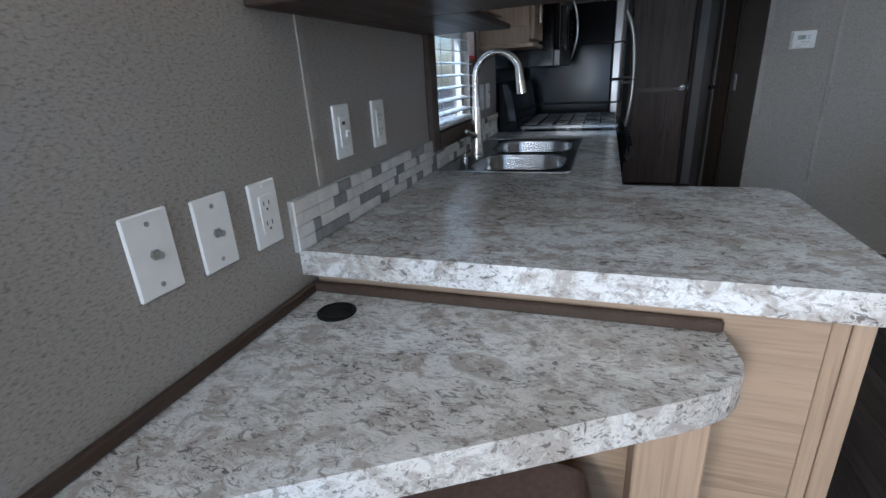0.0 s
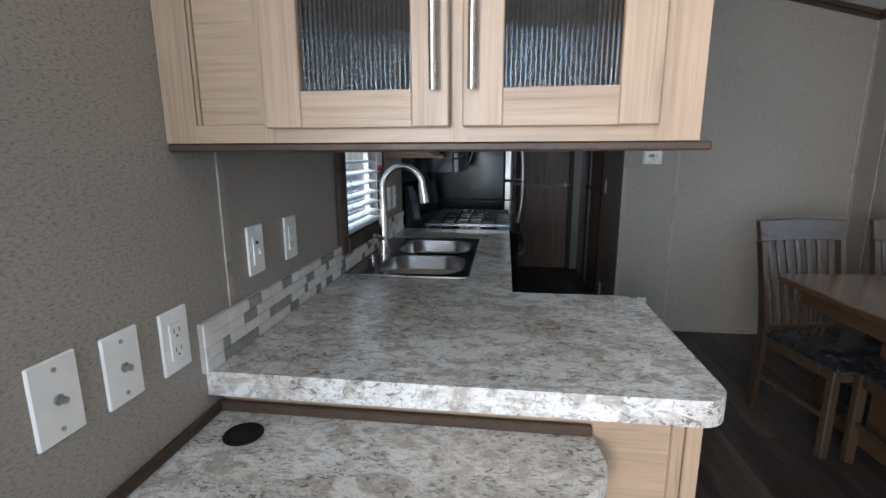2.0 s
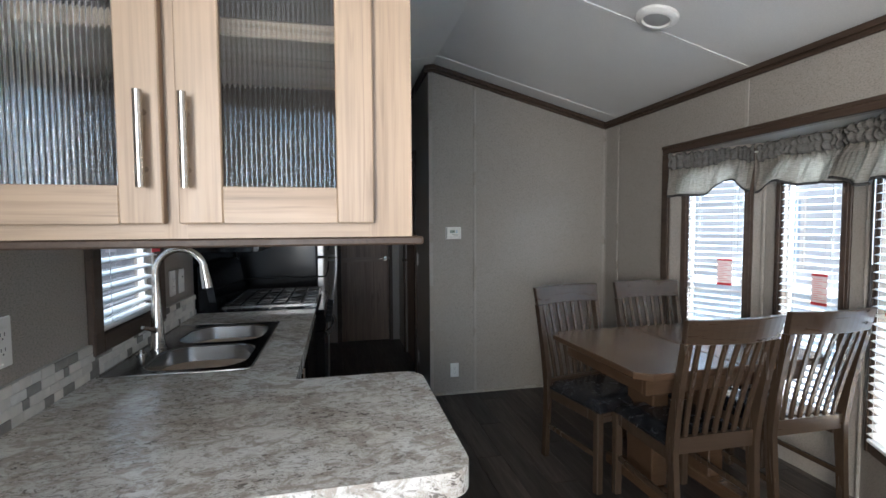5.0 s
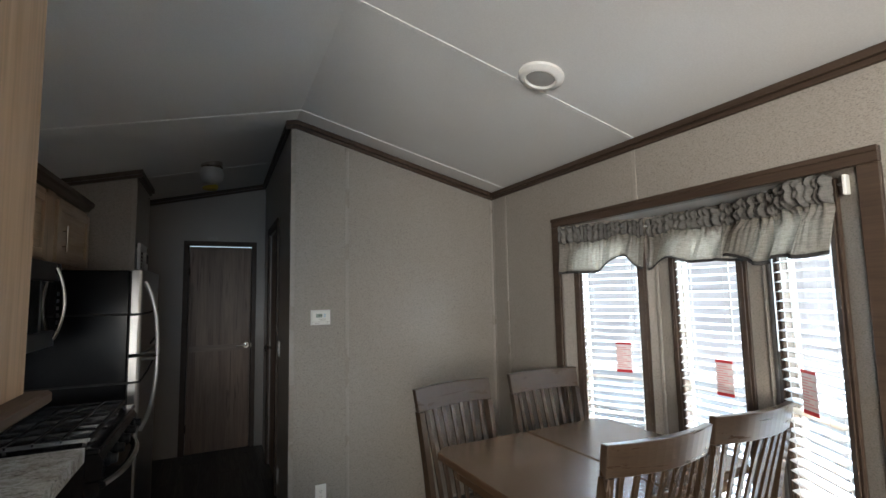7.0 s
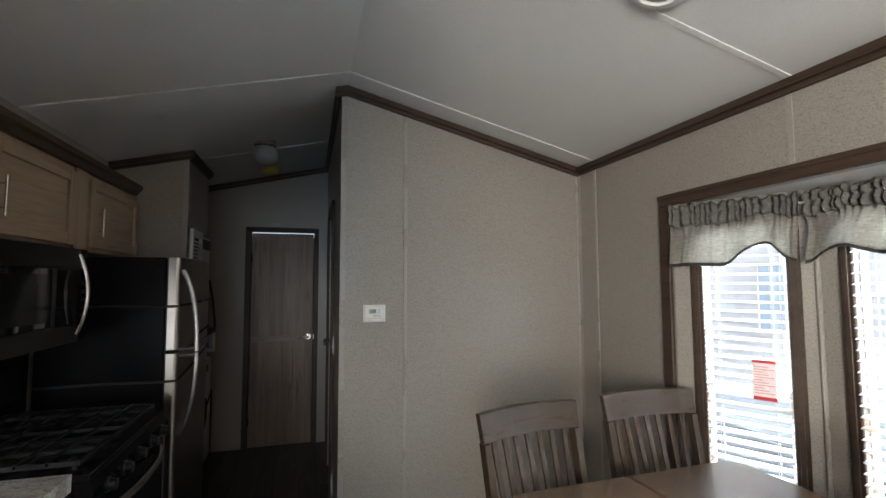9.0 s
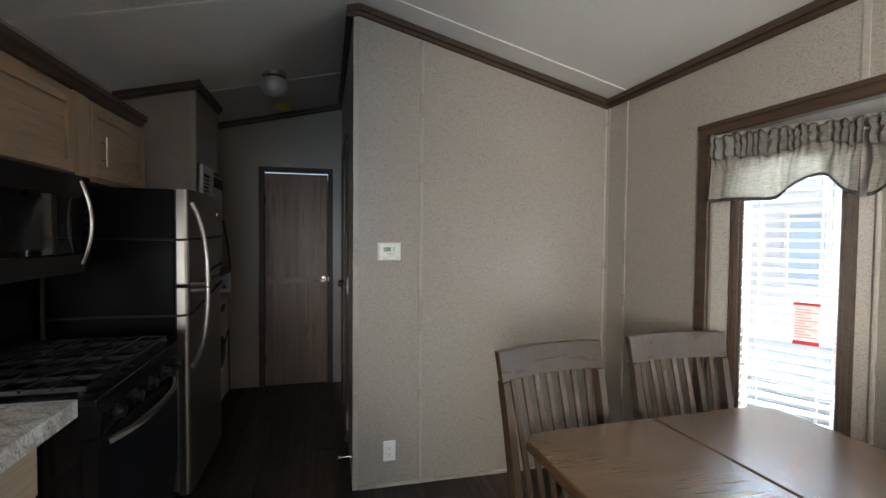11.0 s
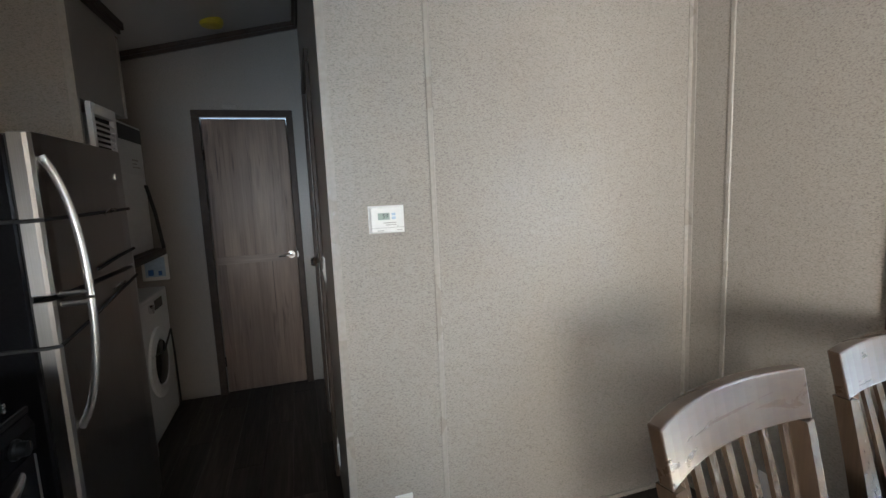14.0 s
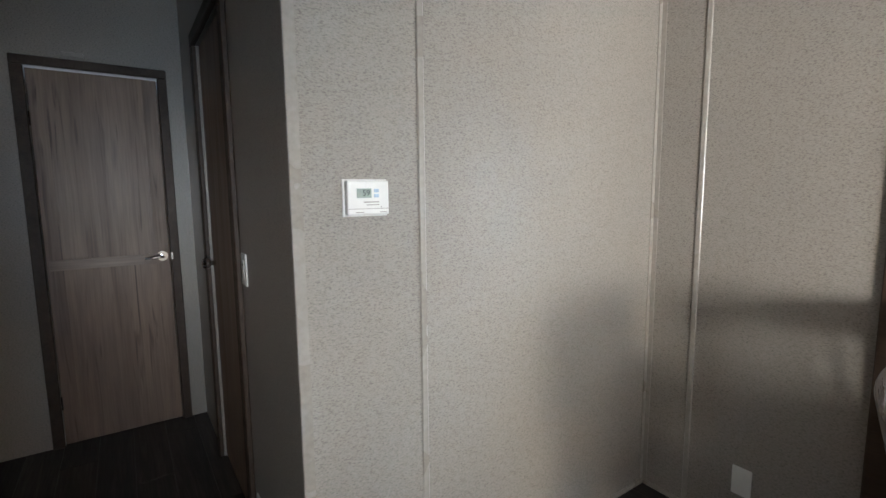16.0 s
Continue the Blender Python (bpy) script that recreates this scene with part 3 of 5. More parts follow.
def bay_window(k, a, b, s0):
    """A facet of the bay: wall, dark framed sash window, blind and tag. s0: where the glass begins along it."""
    m, ln = facet_frame(a, b)
    s1 = s0 + 0.324
    wall = Shape()
    for q in ((0, s0, 0, 1.852), (s1, ln, 0, 1.852), (s0, s1, 0, WZ0), (s0, s1, WZ1, 1.852)):
        wall.box(q[0], q[1], 0, 0.06, q[2], q[3], m=m)
    structure("wall_bay_%d" % k, wall, M_WALL, "taupe vinyl wall of the bay", "wall")
    win = new("window_%d" % k)
    win.location = m @ Vector(((s0 + s1) / 2, 0, WZ0))
    tagged(win, "tall dark-framed sash window in the bay", "window", kind="structure")
    w = 0.045
    for q in ((s0 - w, s0 + 0.004, WZ0 - w, WZ1 + w), (s1 - 0.004, s1 + w, WZ0 - w, WZ1 + w)):
        part("casing", Shape().box(q[0], q[1], -0.014, 0, q[2], q[3], 0.003, m).box(q[0] + 0.014, q[1] - 0.014, -0.02, -0.0135, q[2], q[3], 0.002, m), M_TRIM, win, "dark brown casing")
    pieces("casing", [(s0 + 0.004, s1 - 0.004, -0.014, 0, z0, z1) for z0, z1 in ((WZ0 - w, WZ0), (WZ1, WZ1 + w))], M_TRIM, win, 0.003, m)
    for q in ((s0 + 0.003, s0 + 0.02, WZ0, WZ1), (s1 - 0.02, s1 - 0.003, WZ0, WZ1), (s0 + 0.021, s1 - 0.021, WZ0 + 0.002, WZ0 + 0.03), (s0 + 0.021, s1 - 0.021, WZ1 - 0.03, WZ1 - 0.002), (s0 + 0.021, s1 - 0.021, 0.985, 1.02)):
        part("sash_bar", Shape().box(q[0], q[1], 0.028, 0.05, q[2], q[3], 0.002, m), M_WHITE, win)
    for z0, z1 in ((WZ0 + 0.03, 0.985), (1.02, WZ1 - 0.03)):
        g = part("pane", Shape().box(s0 + 0.02, s1 - 0.02, 0.037, 0.041, z0, z1, 0, m), M_GLASS if z0 > 1 else M_SCREEN_GLASS, win)
        g.visible_shadow = False
    # blind
    bl = thing("window_blind", m @ Vector(((s0 + s1) / 2, 0, WZ0)), "white slatted blind hanging open in the bay window", "blind", "blinds in the bay")
    part("headrail", Shape().box(s0 + 0.006, s1 - 0.006, -0.03, 0.02, WZ1 - 0.05, WZ1 - 0.004, 0.004, m), M_SLAT, bl)
    part("bottom_rail", Shape().box(s0 + 0.008, s1 - 0.008, -0.03, 0.018, WZ0 + 0.012, WZ0 + 0.03, 0.004, m), M_SLAT, bl)
    mid = (s0 + s1) / 2
    sl = Shape()
    n, half = 5, 0.154
    rows = [(-0.024 + 0.048 * i / (n - 1), 0.0035 * (1 - (2 * i / (n - 1) - 1) ** 2)) for i in range(n)]
    vs = [(sx * half, y, z + dz) for sx in (-1, 1) for dz in (0, -0.0022) for y, z in rows]
    fs = []
    for i in range(n - 1):
        fs += [(i, i + 1, 2 * n + i + 1, 2 * n + i), (n + i, 3 * n + i, 3 * n + i + 1, n + i + 1)]
    fs += [tuple(range(n)) + tuple(range(2 * n - 1, n - 1, -1)), tuple(range(2 * n, 3 * n)) + tuple(range(4 * n - 1, 3 * n - 1, -1)), (0, 2 * n, 3 * n, n), (n - 1, 2 * n - 1, 4 * n - 1, 3 * n - 1)]
    sl.add(vs, fs)
    me = sl.mesh("slat", M_SLAT)
    rot = m.to_3x3().to_4x4()
    count = 34
    for j in range(count):
        z = WZ0 + 0.055 + j * (WZ1 - 0.07 - WZ0 - 0.055) / (count - 1)
        o = new("slat", me)
        o.parent = bl
        o.matrix_local = Matrix.Translation(m.to_3x3() @ Vector((0, -0.006, z - WZ0))) @ rot @ pose(0, 0, 0, 7 + random.uniform(-1.5, 1.5))
    for s in (s0 + 0.06, s1 - 0.06):
        for y in (-0.032, 0.019):
            part("cord", Shape().box(s - 0.0012, s + 0.0012, y - 0.0008, y + 0.0008, WZ0 + 0.02, WZ1 - 0.03, 0, m), M_SLAT, bl)
    part("wand", Shape().rod(m @ Vector((s0 + (0.02 if k == 3 else 0.30), -0.042, WZ1 - 0.05)), m @ Vector((s0 + (0.02 if k == 3 else 0.30), -0.042, 1.18)), 0.003, 6), M_SLAT, bl)
    # safety tag
    tg0 = s0 + (0.190, 0.210, 0.150)[k - 1]
    dz = (0.0, -0.045, -0.02)[k - 1]
    tag = thing("safety_tag", m @ Vector((tg0 + 0.04, -0.046, 1.0)), "red and white paper safety tag hanging on the blind", "tag", "safety tags")
    part("card", Shape().box(tg0, tg0 + 0.084, -0.047, -0.0462, 0.985 + dz, 1.15 + dz, 0, m), M_PAPER, tag)
    pieces("band", ((tg0, tg0 + 0.084, -0.0482, -0.0472, 0.985 + dz, 1.0 + dz), (tg0, tg0 + 0.084, -0.0482, -0.0472, 1.138 + dz, 1.15 + dz)), M_RED, tag, 0, m)
    part("string", Shape().box(tg0 + 0.041, tg0 + 0.043, -0.047, -0.0455, 1.15 + dz, 1.185 + dz, 0, m), M_WHITE, tag)
    ink = Shape()
    for r in range(11):
        z = 1.012 + dz + r * 0.0108
        ink.box(tg0 + 0.006, tg0 + 0.078 - 0.02 * ((r * 7) % 3), -0.048, -0.0472, z, z + 0.0042, 0, m)
    part("print", ink, M_PINK, tag)
    return m


SIDE0 = 0.108
bay_window(1, (2.945, 3.076), (3.22, 2.60), 0.55 - SIDE0 - 0.324)
bay_window(2, (3.22, 2.60), (3.22, 2.04), 0.118)
bay_window(3, (3.22, 2.04), (2.945, 1.564), SIDE0)
structure("trim_bay_battens", Shape().rod((3.21, 2.605, 0), (3.21, 2.605, 1.85), 0.009, 8).rod((3.21, 2.035, 0), (3.21, 2.035, 1.85), 0.009, 8), M_BATTEN, "slim pale strips in the corners of the bay", "trim")

# ---- kitchen window ----
kw = new("window_4")
kw.location = (0, 2.13, 1.02)
tagged(kw, "dark-framed kitchen window beside the sink", "window", kind="structure")
part("casing", Shape().box(0, 0.022, 1.84, 1.897, 0.988, 1.79, 0.004).box(0, 0.022, 2.363, 2.42, 0.988, 1.79, 0.004).box(0, 0.022, 1.897, 2.363, 0.988, 1.045, 0.004).box(0, 0.022, 1.897, 2.363, 1.73, 1.79, 0.004), M_TRIM, kw)
part("sash", Shape().box(-0.06, -0.035, 1.875, 1.90, 1.02, 1.74).box(-0.06, -0.035, 2.36, 2.385, 1.02, 1.74).box(-0.06, -0.035, 1.90, 2.36, 1.02, 1.055).box(-0.06, -0.035, 1.90, 2.36, 1.71, 1.74).box(-0.06, -0.035, 1.90, 2.36, 1.36, 1.385), M_WHITE, kw)
for z0, z1 in ((1.055, 1.36), (1.385, 1.71)):
    part("pane", Shape().box(-0.05, -0.046, 1.90, 2.36, z0, z1), M_GLASS, kw).visible_shadow = False
kb = thing("window_blind", (-0.01, 2.13, 1.05), "white slatted blind hanging open in the kitchen window", "blind")
part("headrail", Shape().box(-0.033, 0.015, 1.90, 2.36, 1.69, 1.735, 0.004), M_SLAT, kb)
part("bottom_rail", Shape().box(-0.033, 0.015, 1.90, 2.36, 1.05, 1.066, 0.004), M_SLAT, kb)
ksl = Shape().box(-0.024, 0.024, -0.229, 0.229, -0.0012, 0.0012, 0.0008).mesh("slat", M_SLAT)
for j in range(15):
    o = new("slat", ksl)
    o.parent = kb
    o.matrix_local = pose(0, 0, 0.045 + j * 0.0425, 0, 9 + random.uniform(-2, 2), 0)
pieces("cord", ((0.016, 0.0175, 1.96, 1.9615, 1.06, 1.7), (0.016, 0.0175, 2.30, 2.3015, 1.06, 1.7)), M_SLAT, kb)
ktag = thing("safety_tag", (0.03, 2.31, 1.27), "red and white paper safety tag hanging on the blind", "tag", "safety tags")
part("card", Shape().box(0.03, 0.0308, 2.26, 2.345, 1.275, 1.46), M_PAPER, ktag)
pieces("band", ((0.031, 0.0318, 2.26, 2.345, 1.275, 1.29), (0.031, 0.0318, 2.26, 2.345, 1.445, 1.46)), M_RED, ktag)

# ---- window behind the walker ----
bw = new("window_5")
bw.location = (0.95, YB, BW[2])
tagged(bw, "tall living room window with a dark frame", "window", kind="structure")
part("casing", Shape().box(BW[0] - 0.05, BW[0], YB, YB + 0.02, BW[2] - 0.05, BW[3]).box(BW[1], BW[1] + 0.05, YB, YB + 0.02, BW[2] - 0.05, BW[3]).box(BW[0], BW[1], YB, YB + 0.02, BW[2] - 0.05, BW[2]).box(0.68, 0.72, YB - 0.05, YB + 0.01, BW[2], BW[3]), M_TRIM, bw)
part("pane", Shape().box(BW[0], BW[1], YB - 0.045, YB - 0.041, BW[2], BW[3]), M_GLASS, bw).visible_shadow = False

# unseen window, added only as the opening for the warm side lamp
bw2 = new("window_6")
bw2.location = (0, -1.2, 0.90)
tagged(bw2, "unseen side window added to hold a brightening lamp", "window", kind="structure")
pieces("casing", ((0, 0.02, -1.95, -1.90, 0.85, 2.05), (0, 0.02, -0.50, -0.45, 0.85, 2.05), (0, 0.02, -1.90, -0.50, 2.0, 2.05), (0, 0.02, -1.90, -0.50, 0.85, 0.90)), M_TRIM, bw2)
part("pane", Shape().box(-0.05, -0.046, -1.90, -0.50, 0.90, 2.0), M_GLASS, bw2).visible_shadow = False

# ---- hall doors ----
def hall_door(name, loc, label):
    d = new(name)
    d.location = loc
    return tagged(d, label, "door", kind="structure")


d1 = hall_door("door_1", (1.02, YE, 0), "closed grey-brown wood door in a dark frame at the hall's end")
part("casing", Shape().box(0.695, 0.745, YE - 0.02, YE, 0, 1.945, 0.004).box(1.295, 1.34, YE - 0.02, YE, 0, 1.945, 0.004).box(0.695, 1.34, YE - 0.02, YE, 1.945, 1.99, 0.004), M_TRIM, d1)
part("leaf", Shape().box(0.747, 1.293, YE + 0.012, YE + 0.045, 0.003, 1.936, 0.003), M_DOOR_Z, d1)
part("mid_rail", Shape().box(0.76, 1.28, YE + 0.0095, YE + 0.0125, 0.935, 0.99, 0.001), wood("grey_brown_rail", *DOORW, "x", 0.4, 0.8, 0.8), d1)
pieces("stile", ((0.75, 0.815, YE + 0.0105, YE + 0.0125, 0.01, 1.93), (1.225, 1.29, YE + 0.0105, YE + 0.0125, 0.01, 1.93)), M_DOOR_Z, d1, 0.0005)
lv = part("lever", Shape().rod((1.255, YE + 0.012, 0.975), (1.255, YE - 0.002, 0.975), 0.028, 20).rod((1.255, YE - 0.002, 0.975), (1.255, YE - 0.04, 0.975), 0.01, 12).tube([(1.262, YE - 0.038, 0.975), (1.22, YE - 0.041, 0.974), (1.17, YE - 0.038, 0.968)], [0.009, 0.009, 0.006], 10), M_CHROME, d1, "chrome lever handle", True)
part("strike", Shape().box(1.296, 1.306, YE - 0.022, YE - 0.02, 0.955, 0.995), M_CHROME, d1)
part("hinge", Shape().rod((0.748, YE + 0.006, 0.2), (0.748, YE + 0.006, 0.27), 0.006, 8).rod((0.748, YE + 0.006, 1.66), (0.748, YE + 0.006, 1.73), 0.006, 8), M_CHROME, d1)

d2 = hall_door("door_2", (1.42, 4.9, 0), "closed dark wood side door in the hall wall")
part("casing", Shape().box(1.40, 1.42, 4.51, 4.57, 0, 1.99, 0.004).box(1.40, 1.42, 5.23, 5.29, 0, 1.99, 0.004).box(1.40, 1.42, 4.51, 5.29, 1.99, 2.05, 0.004), M_TRIM, d2)
part("leaf", Shape().box(1.43, 1.463, 4.574, 5.226, 0.012, 1.985, 0.003), M_DOOR_Z, d2)
part("knob", Shape().rod((1.43, 5.15, 1.0), (1.405, 5.15, 1.0), 0.012, 10).lathe([(0.012, 0.0), (0.026, -0.01), (0.028, -0.022), (0.02, -0.034), (0.002, -0.038)], (1.408, 5.15, 1.0), 16, "x"), M_CHROME, d2, "chrome knob", True)

# ---- peninsula upper cabinet ----
def bar_handle(parent, p0, p1, out, r=0.006):
    """A round bar on two posts; out: the vector from the door to the bar."""
    p0, p1, o = Vector(p0), Vector(p1), Vector(out)
    sh = Shape().rod(p0 + o, p1 + o, r, 12)
    for f in (0.2, 0.8):
        q = p0.lerp(p1, f)
        sh.rod(q, q + o, r * 0.75, 8)
    return part("handle", sh, M_NICKEL, parent, "brushed nickel bar handle", True)


UB, UT = 1.343, 2.222
uc = thing("upper_cabinet", (0.43, 1.2, UB), "washed oak hanging cabinet with two reeded glass doors over the counter", "cabinet")
part("body", Shape().box(0.0, 0.018, 1.062, 1.38, UB + 0.014, UT).box(0.828, 0.846, 1.062, 1.38, UB + 0.014, UT).box(0.018, 0.828, 1.062, 1.38, UB + 0.014, UB + 0.03), M_OAK_Z, uc)
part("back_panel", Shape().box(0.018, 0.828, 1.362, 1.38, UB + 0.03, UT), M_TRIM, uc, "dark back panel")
part("shelf", Shape().box(0.195, 0.827, 1.085, 1.361, 1.672, 1.700, 0.002), M_OAK_X, uc)
part("top", Shape().box(0.018, 0.828, 1.062, 1.361, UT - 0.016, UT), M_OAK_X, uc)
part("underside", Shape().box(0.0, 0.866, 1.053, 1.395, UB, UB + 0.014, 0.003), M_TRIM, uc, "dark brown bottom board")
pieces("stile", ((0.012, 0.06, 1.05, 1.062, UB + 0.014, UT), (0.177, 0.20, 1.05, 1.062, UB + 0.014, UT), (0.775, 0.846, 1.05, 1.062, UB + 0.014, UT), (0.476, 0.508, 1.05, 1.062, UB + 0.014, UT)), M_OAK_Z, uc)
part("corner_strip", Shape().box(0.0, 0.016, 1.052, 1.062, UB + 0.014, UT, 0.002), M_OAK_Z, uc)
pieces("rail", ((0.06, 0.177, 1.05, 1.062, UB + 0.014, 1.386), (0.20, 0.476, 1.05, 1.062, UB + 0.014, 1.386), (0.508, 0.775, 1.05, 1.062, UB + 0.014, 1.386), (0.06, 0.177, 1.05, 1.062, 1.645, 1.70)), M_OAK_X, uc)
part("inset_panel", Shape().box(0.061, 0.176, 1.058, 1.0615, 1.387, 1.644), M_OAK_X, uc)
part("inset_panel", Shape().box(0.061, 0.176, 1.058, 1.0615, 1.701, 2.22), M_OAK_X, uc)
part("inset_moulding", Shape().box(0.061, 0.067, 1.053, 1.058, 1.387, 1.644).box(0.170, 0.176, 1.053, 1.058, 1.387, 1.644).box(0.067, 0.170, 1.053, 1.058, 1.638, 1.644), M_OAK_Z, uc)


def glass_door(x0, x1, hx):
    z0, z1 = 1.379, 2.17
    g0, g1 = x0 + 0.060, x1 - 0.057
    d = part("door", Shape().box(x0, g0, 1.030, 1.049, z0, z1, 0.002), M_OAK_Z, uc, "oak door with reeded glass")
    part("door_stile", Shape().box(g1, x1, 1.030, 1.049, z0, z1, 0.002), M_OAK_Z, d)
    pieces("door_rail", ((g0, g1, 1.031, 1.048, z0, 1.434), (g0, g1, 1.031, 1.048, z1 - 0.06, z1)), M_OAK_X, d, 0.001)
    n = 23
    w = (g1 - g0) / n
    pts = []
    for k in range(n):
        for j in range(8):
            u = j / 8
            pts.append((g0 + (k + u) * w, 1.041 - 0.0026 * math.sin(math.pi * u)))
    pts.append((g1, 1.041))
    pts += [(px, py + 0.004) for px, py in pts[::-1]]
    part("reeded_glass", Shape().prism(pts, 1.434, z1 - 0.06), M_REED, d, "clear glass with upright reeds", True)
    bar_handle(d, (hx, 1.030, 1.43), (hx, 1.030, 1.563), (0, -0.02, 0))


glass_door(0.191, 0.482, 0.461)
glass_door(0.502, 0.783, 0.517)

sc = thing("upper_cabinet", (0.12, 1.64, UB), "washed oak hanging cabinet on the wall beside the kitchen window", "cabinet")
part("body", Shape().box(0, 0.225, 1.396, 1.875, UB + 0.014, 2.19), M_OAK_Z, sc)
part("underside", Shape().box(0, 0.262, 1.3955, 1.888, UB, UB + 0.0135, 0.003), M_TRIM, sc, "dark brown bottom board")
part("door", Shape().box(0.226, 0.244, 1.41, 1.86, UB + 0.03, 2.17, 0.003), M_OAK_Z, sc)

# ---- peninsula, counter, desk ----
pb = thing("base_cabinet", (0.46, 1.4, 0), "washed oak end of the kitchen peninsula below the counter", "cabinet")
part("body", Shape().box(0.0, 0.925, 1.135, 1.655, 0.0, 0.875), M_OAK_Z, pb)
part("back_panel", Shape().box(0.013, 0.876, 1.122, 1.134, 0.08, 0.874), M_OAK_X, pb)
part("stile", Shape().box(0.877, 0.90, 1.119, 1.134, 0.0, 0.874, 0.002), M_OAK_Z, pb)
part("corner_post", Shape().box(0.902, 0.930, 1.119, 1.145, 0.0, 0.874, 0.002), M_OAK_Z, pb)
part("end_panel", Shape().box(0.926, 0.931, 1.147, 1.655, 0.0, 0.874), M_OAK_Z, pb)
kcab = thing("base_cabinet", (0.26, 2.2, 0), "washed oak sink base cabinet in the kitchen", "cabinet")
part("body", Shape().box(0.0, 0.50, 1.656, 2.852, 0.09, 0.875), M_OAK_Z, kcab)
part("toe_kick", Shape().box(0.0, 0.44, 1.656, 2.852, 0.0, 0.089), M_TRIM, kcab)
for y0, y1 in ((1.70, 2.07), (2.09, 2.46), (2.48, 2.83)):
    dd = part("door", Shape().box(0.501, 0.519, y0, y1, 0.12, 0.66, 0.003), M_OAK_Z, kcab)
    bar_handle(dd, (0.519, y1 - 0.04, 0.50), (0.519, y1 - 0.04, 0.63), (0.02, 0, 0))
    part("drawer_front", Shape().box(0.501, 0.519, y0, y1, 0.68, 0.85, 0.003), M_OAK_Y, kcab)

CX = 0.598
near = rounded(0, 0.966, 1.087, 1.69, (0, 0.055, 0.06, 0))
outer = near[:-1] + [(CX, 1.69), (CX, 2.868), (0, 2.868)]
ct = Shape().slab(outer, [(0.055, 1.835), (0.435, 1.835), (0.435, 2.525), (0.055, 2.525)], 0.876, 0.926)
solid("countertop", ct, M_LAM, "pale grey stone-look laminate countertop of the kitchen peninsula", "countertop")

dk = thing("corner_desk", (0.3, 0.9, 0.0), "low stone-look laminate desk fixed in the wall corner", "desk")
edge = [(0.0, 0.53), (0.655, 0.922), (0.69, 0.945), (0.722, 0.972), (0.742, 1.003), (0.747, 1.03), (0.745, 1.055), (0.738, 1.118), (0.0, 1.118)]
part("top", Shape().prism(edge, 0.778, 0.83), M_LAM, dk)
part("wall_strip", Shape().box(0, 0.013, 0.56, 1.105, 0.8305, 0.851, 0.003), M_TRIM, dk, "dark brown strip against the wall")
part("back_strip", Shape().box(0.0, 0.736, 1.105, 1.118, 0.8305, 0.851, 0.003), M_TRIM, dk, "dark brown strip against the cabinet")
part("support_leg", Shape().box(0.612, 0.703, 0.955, 1.045, 0.0, 0.777, 0.003), M_OAK_Z, dk, "washed oak leg")
part("cable_grommet", Shape().lathe([(0.036, 0.0), (0.036, 0.003), (0.031, 0.005), (0.029, 0.003), (0.0005, 0.003)], (0.098, 1.036, 0.8305), 28).box(0.103, 0.118, 1.045, 1.055, 0.8335, 0.8345), M_BLACK, dk, "round black cable cover", True)
solid("ottoman", Shape().box(0.16, 0.56, 0.62, 1.08, 0.0, 0.56, 0.04, seg=3), M_LEATHER, "brown leather ottoman pushed under the desk", "ottoman", smooth=True)


# ---- wall plates ----
def wall_plate(m, kind, label, w=0.068, h=0.112, group=""):
    """A plate in the plane x, z of its pose, facing -y there."""
    names = {"coax": "coax_plate", "outlet": "wall_outlet", "switch": "light_switch", "blank": "blank_plate"}
    o = thing(names[kind], m.translation, label, "wall plate", group)
    part("plate", Shape().box(-w / 2, w / 2, -0.006, 0, -h / 2, h / 2, 0.0022, m), M_WHITE, o)
    if kind == "coax":
        part("connector", Shape().rod(m @ Vector((0, -0.006, 0)), m @ Vector((0, -0.010, 0)), 0.0075, 6).rod(m @ Vector((0, -0.01, 0)), m @ Vector((0, -0.018, 0)), 0.0048, 12), M_STEEL_Z, o, "threaded metal connector")
    if kind == "outlet":
        part("socket_face", Shape().box(-0.0165, 0.0165, -0.0085, -0.006, -0.033, 0.033, 0.001, m), M_WHITE, o)
        sl = Shape()
        for z in (-0.017, 0.017):
            sl.box(-0.0075, -0.0055, -0.0088, -0.0084, z - 0.002, z + 0.006, 0, m).box(0.0055, 0.0075, -0.0088, -0.0084, z - 0.002, z + 0.006, 0, m).box(-0.002, 0.002, -0.0088, -0.0084, z - 0.010, z - 0.006, 0, m)
        part("slots", sl, M_DARKSLOT, o)
    if kind == "switch":
        part("paddle", Shape().box(-0.0165, 0.0165, -0.0085, -0.006, -0.033, 0.033, 0.001, m).box(0.004, 0.0165, -0.012, -0.0085, -0.012, 0.0, 0.001, m), M_WHITE, o)
        part("window", Shape().box(-0.007, 0.006, -0.0089, -0.0084, 0.014, 0.021, 0, m), M_DARKSLOT, o)
    for z in ((0.041, -0.041) if kind in ("coax", "blank") else (0.048, -0.048)):
        part("screw", Shape().rod(m @ Vector((0, -0.006, z)), m @ Vector((0, -0.0073, z)), 0.0034 if kind == "coax" else 0.0022, 10), M_STEEL_Z if kind == "coax" else M_WHITE, o)
    return o


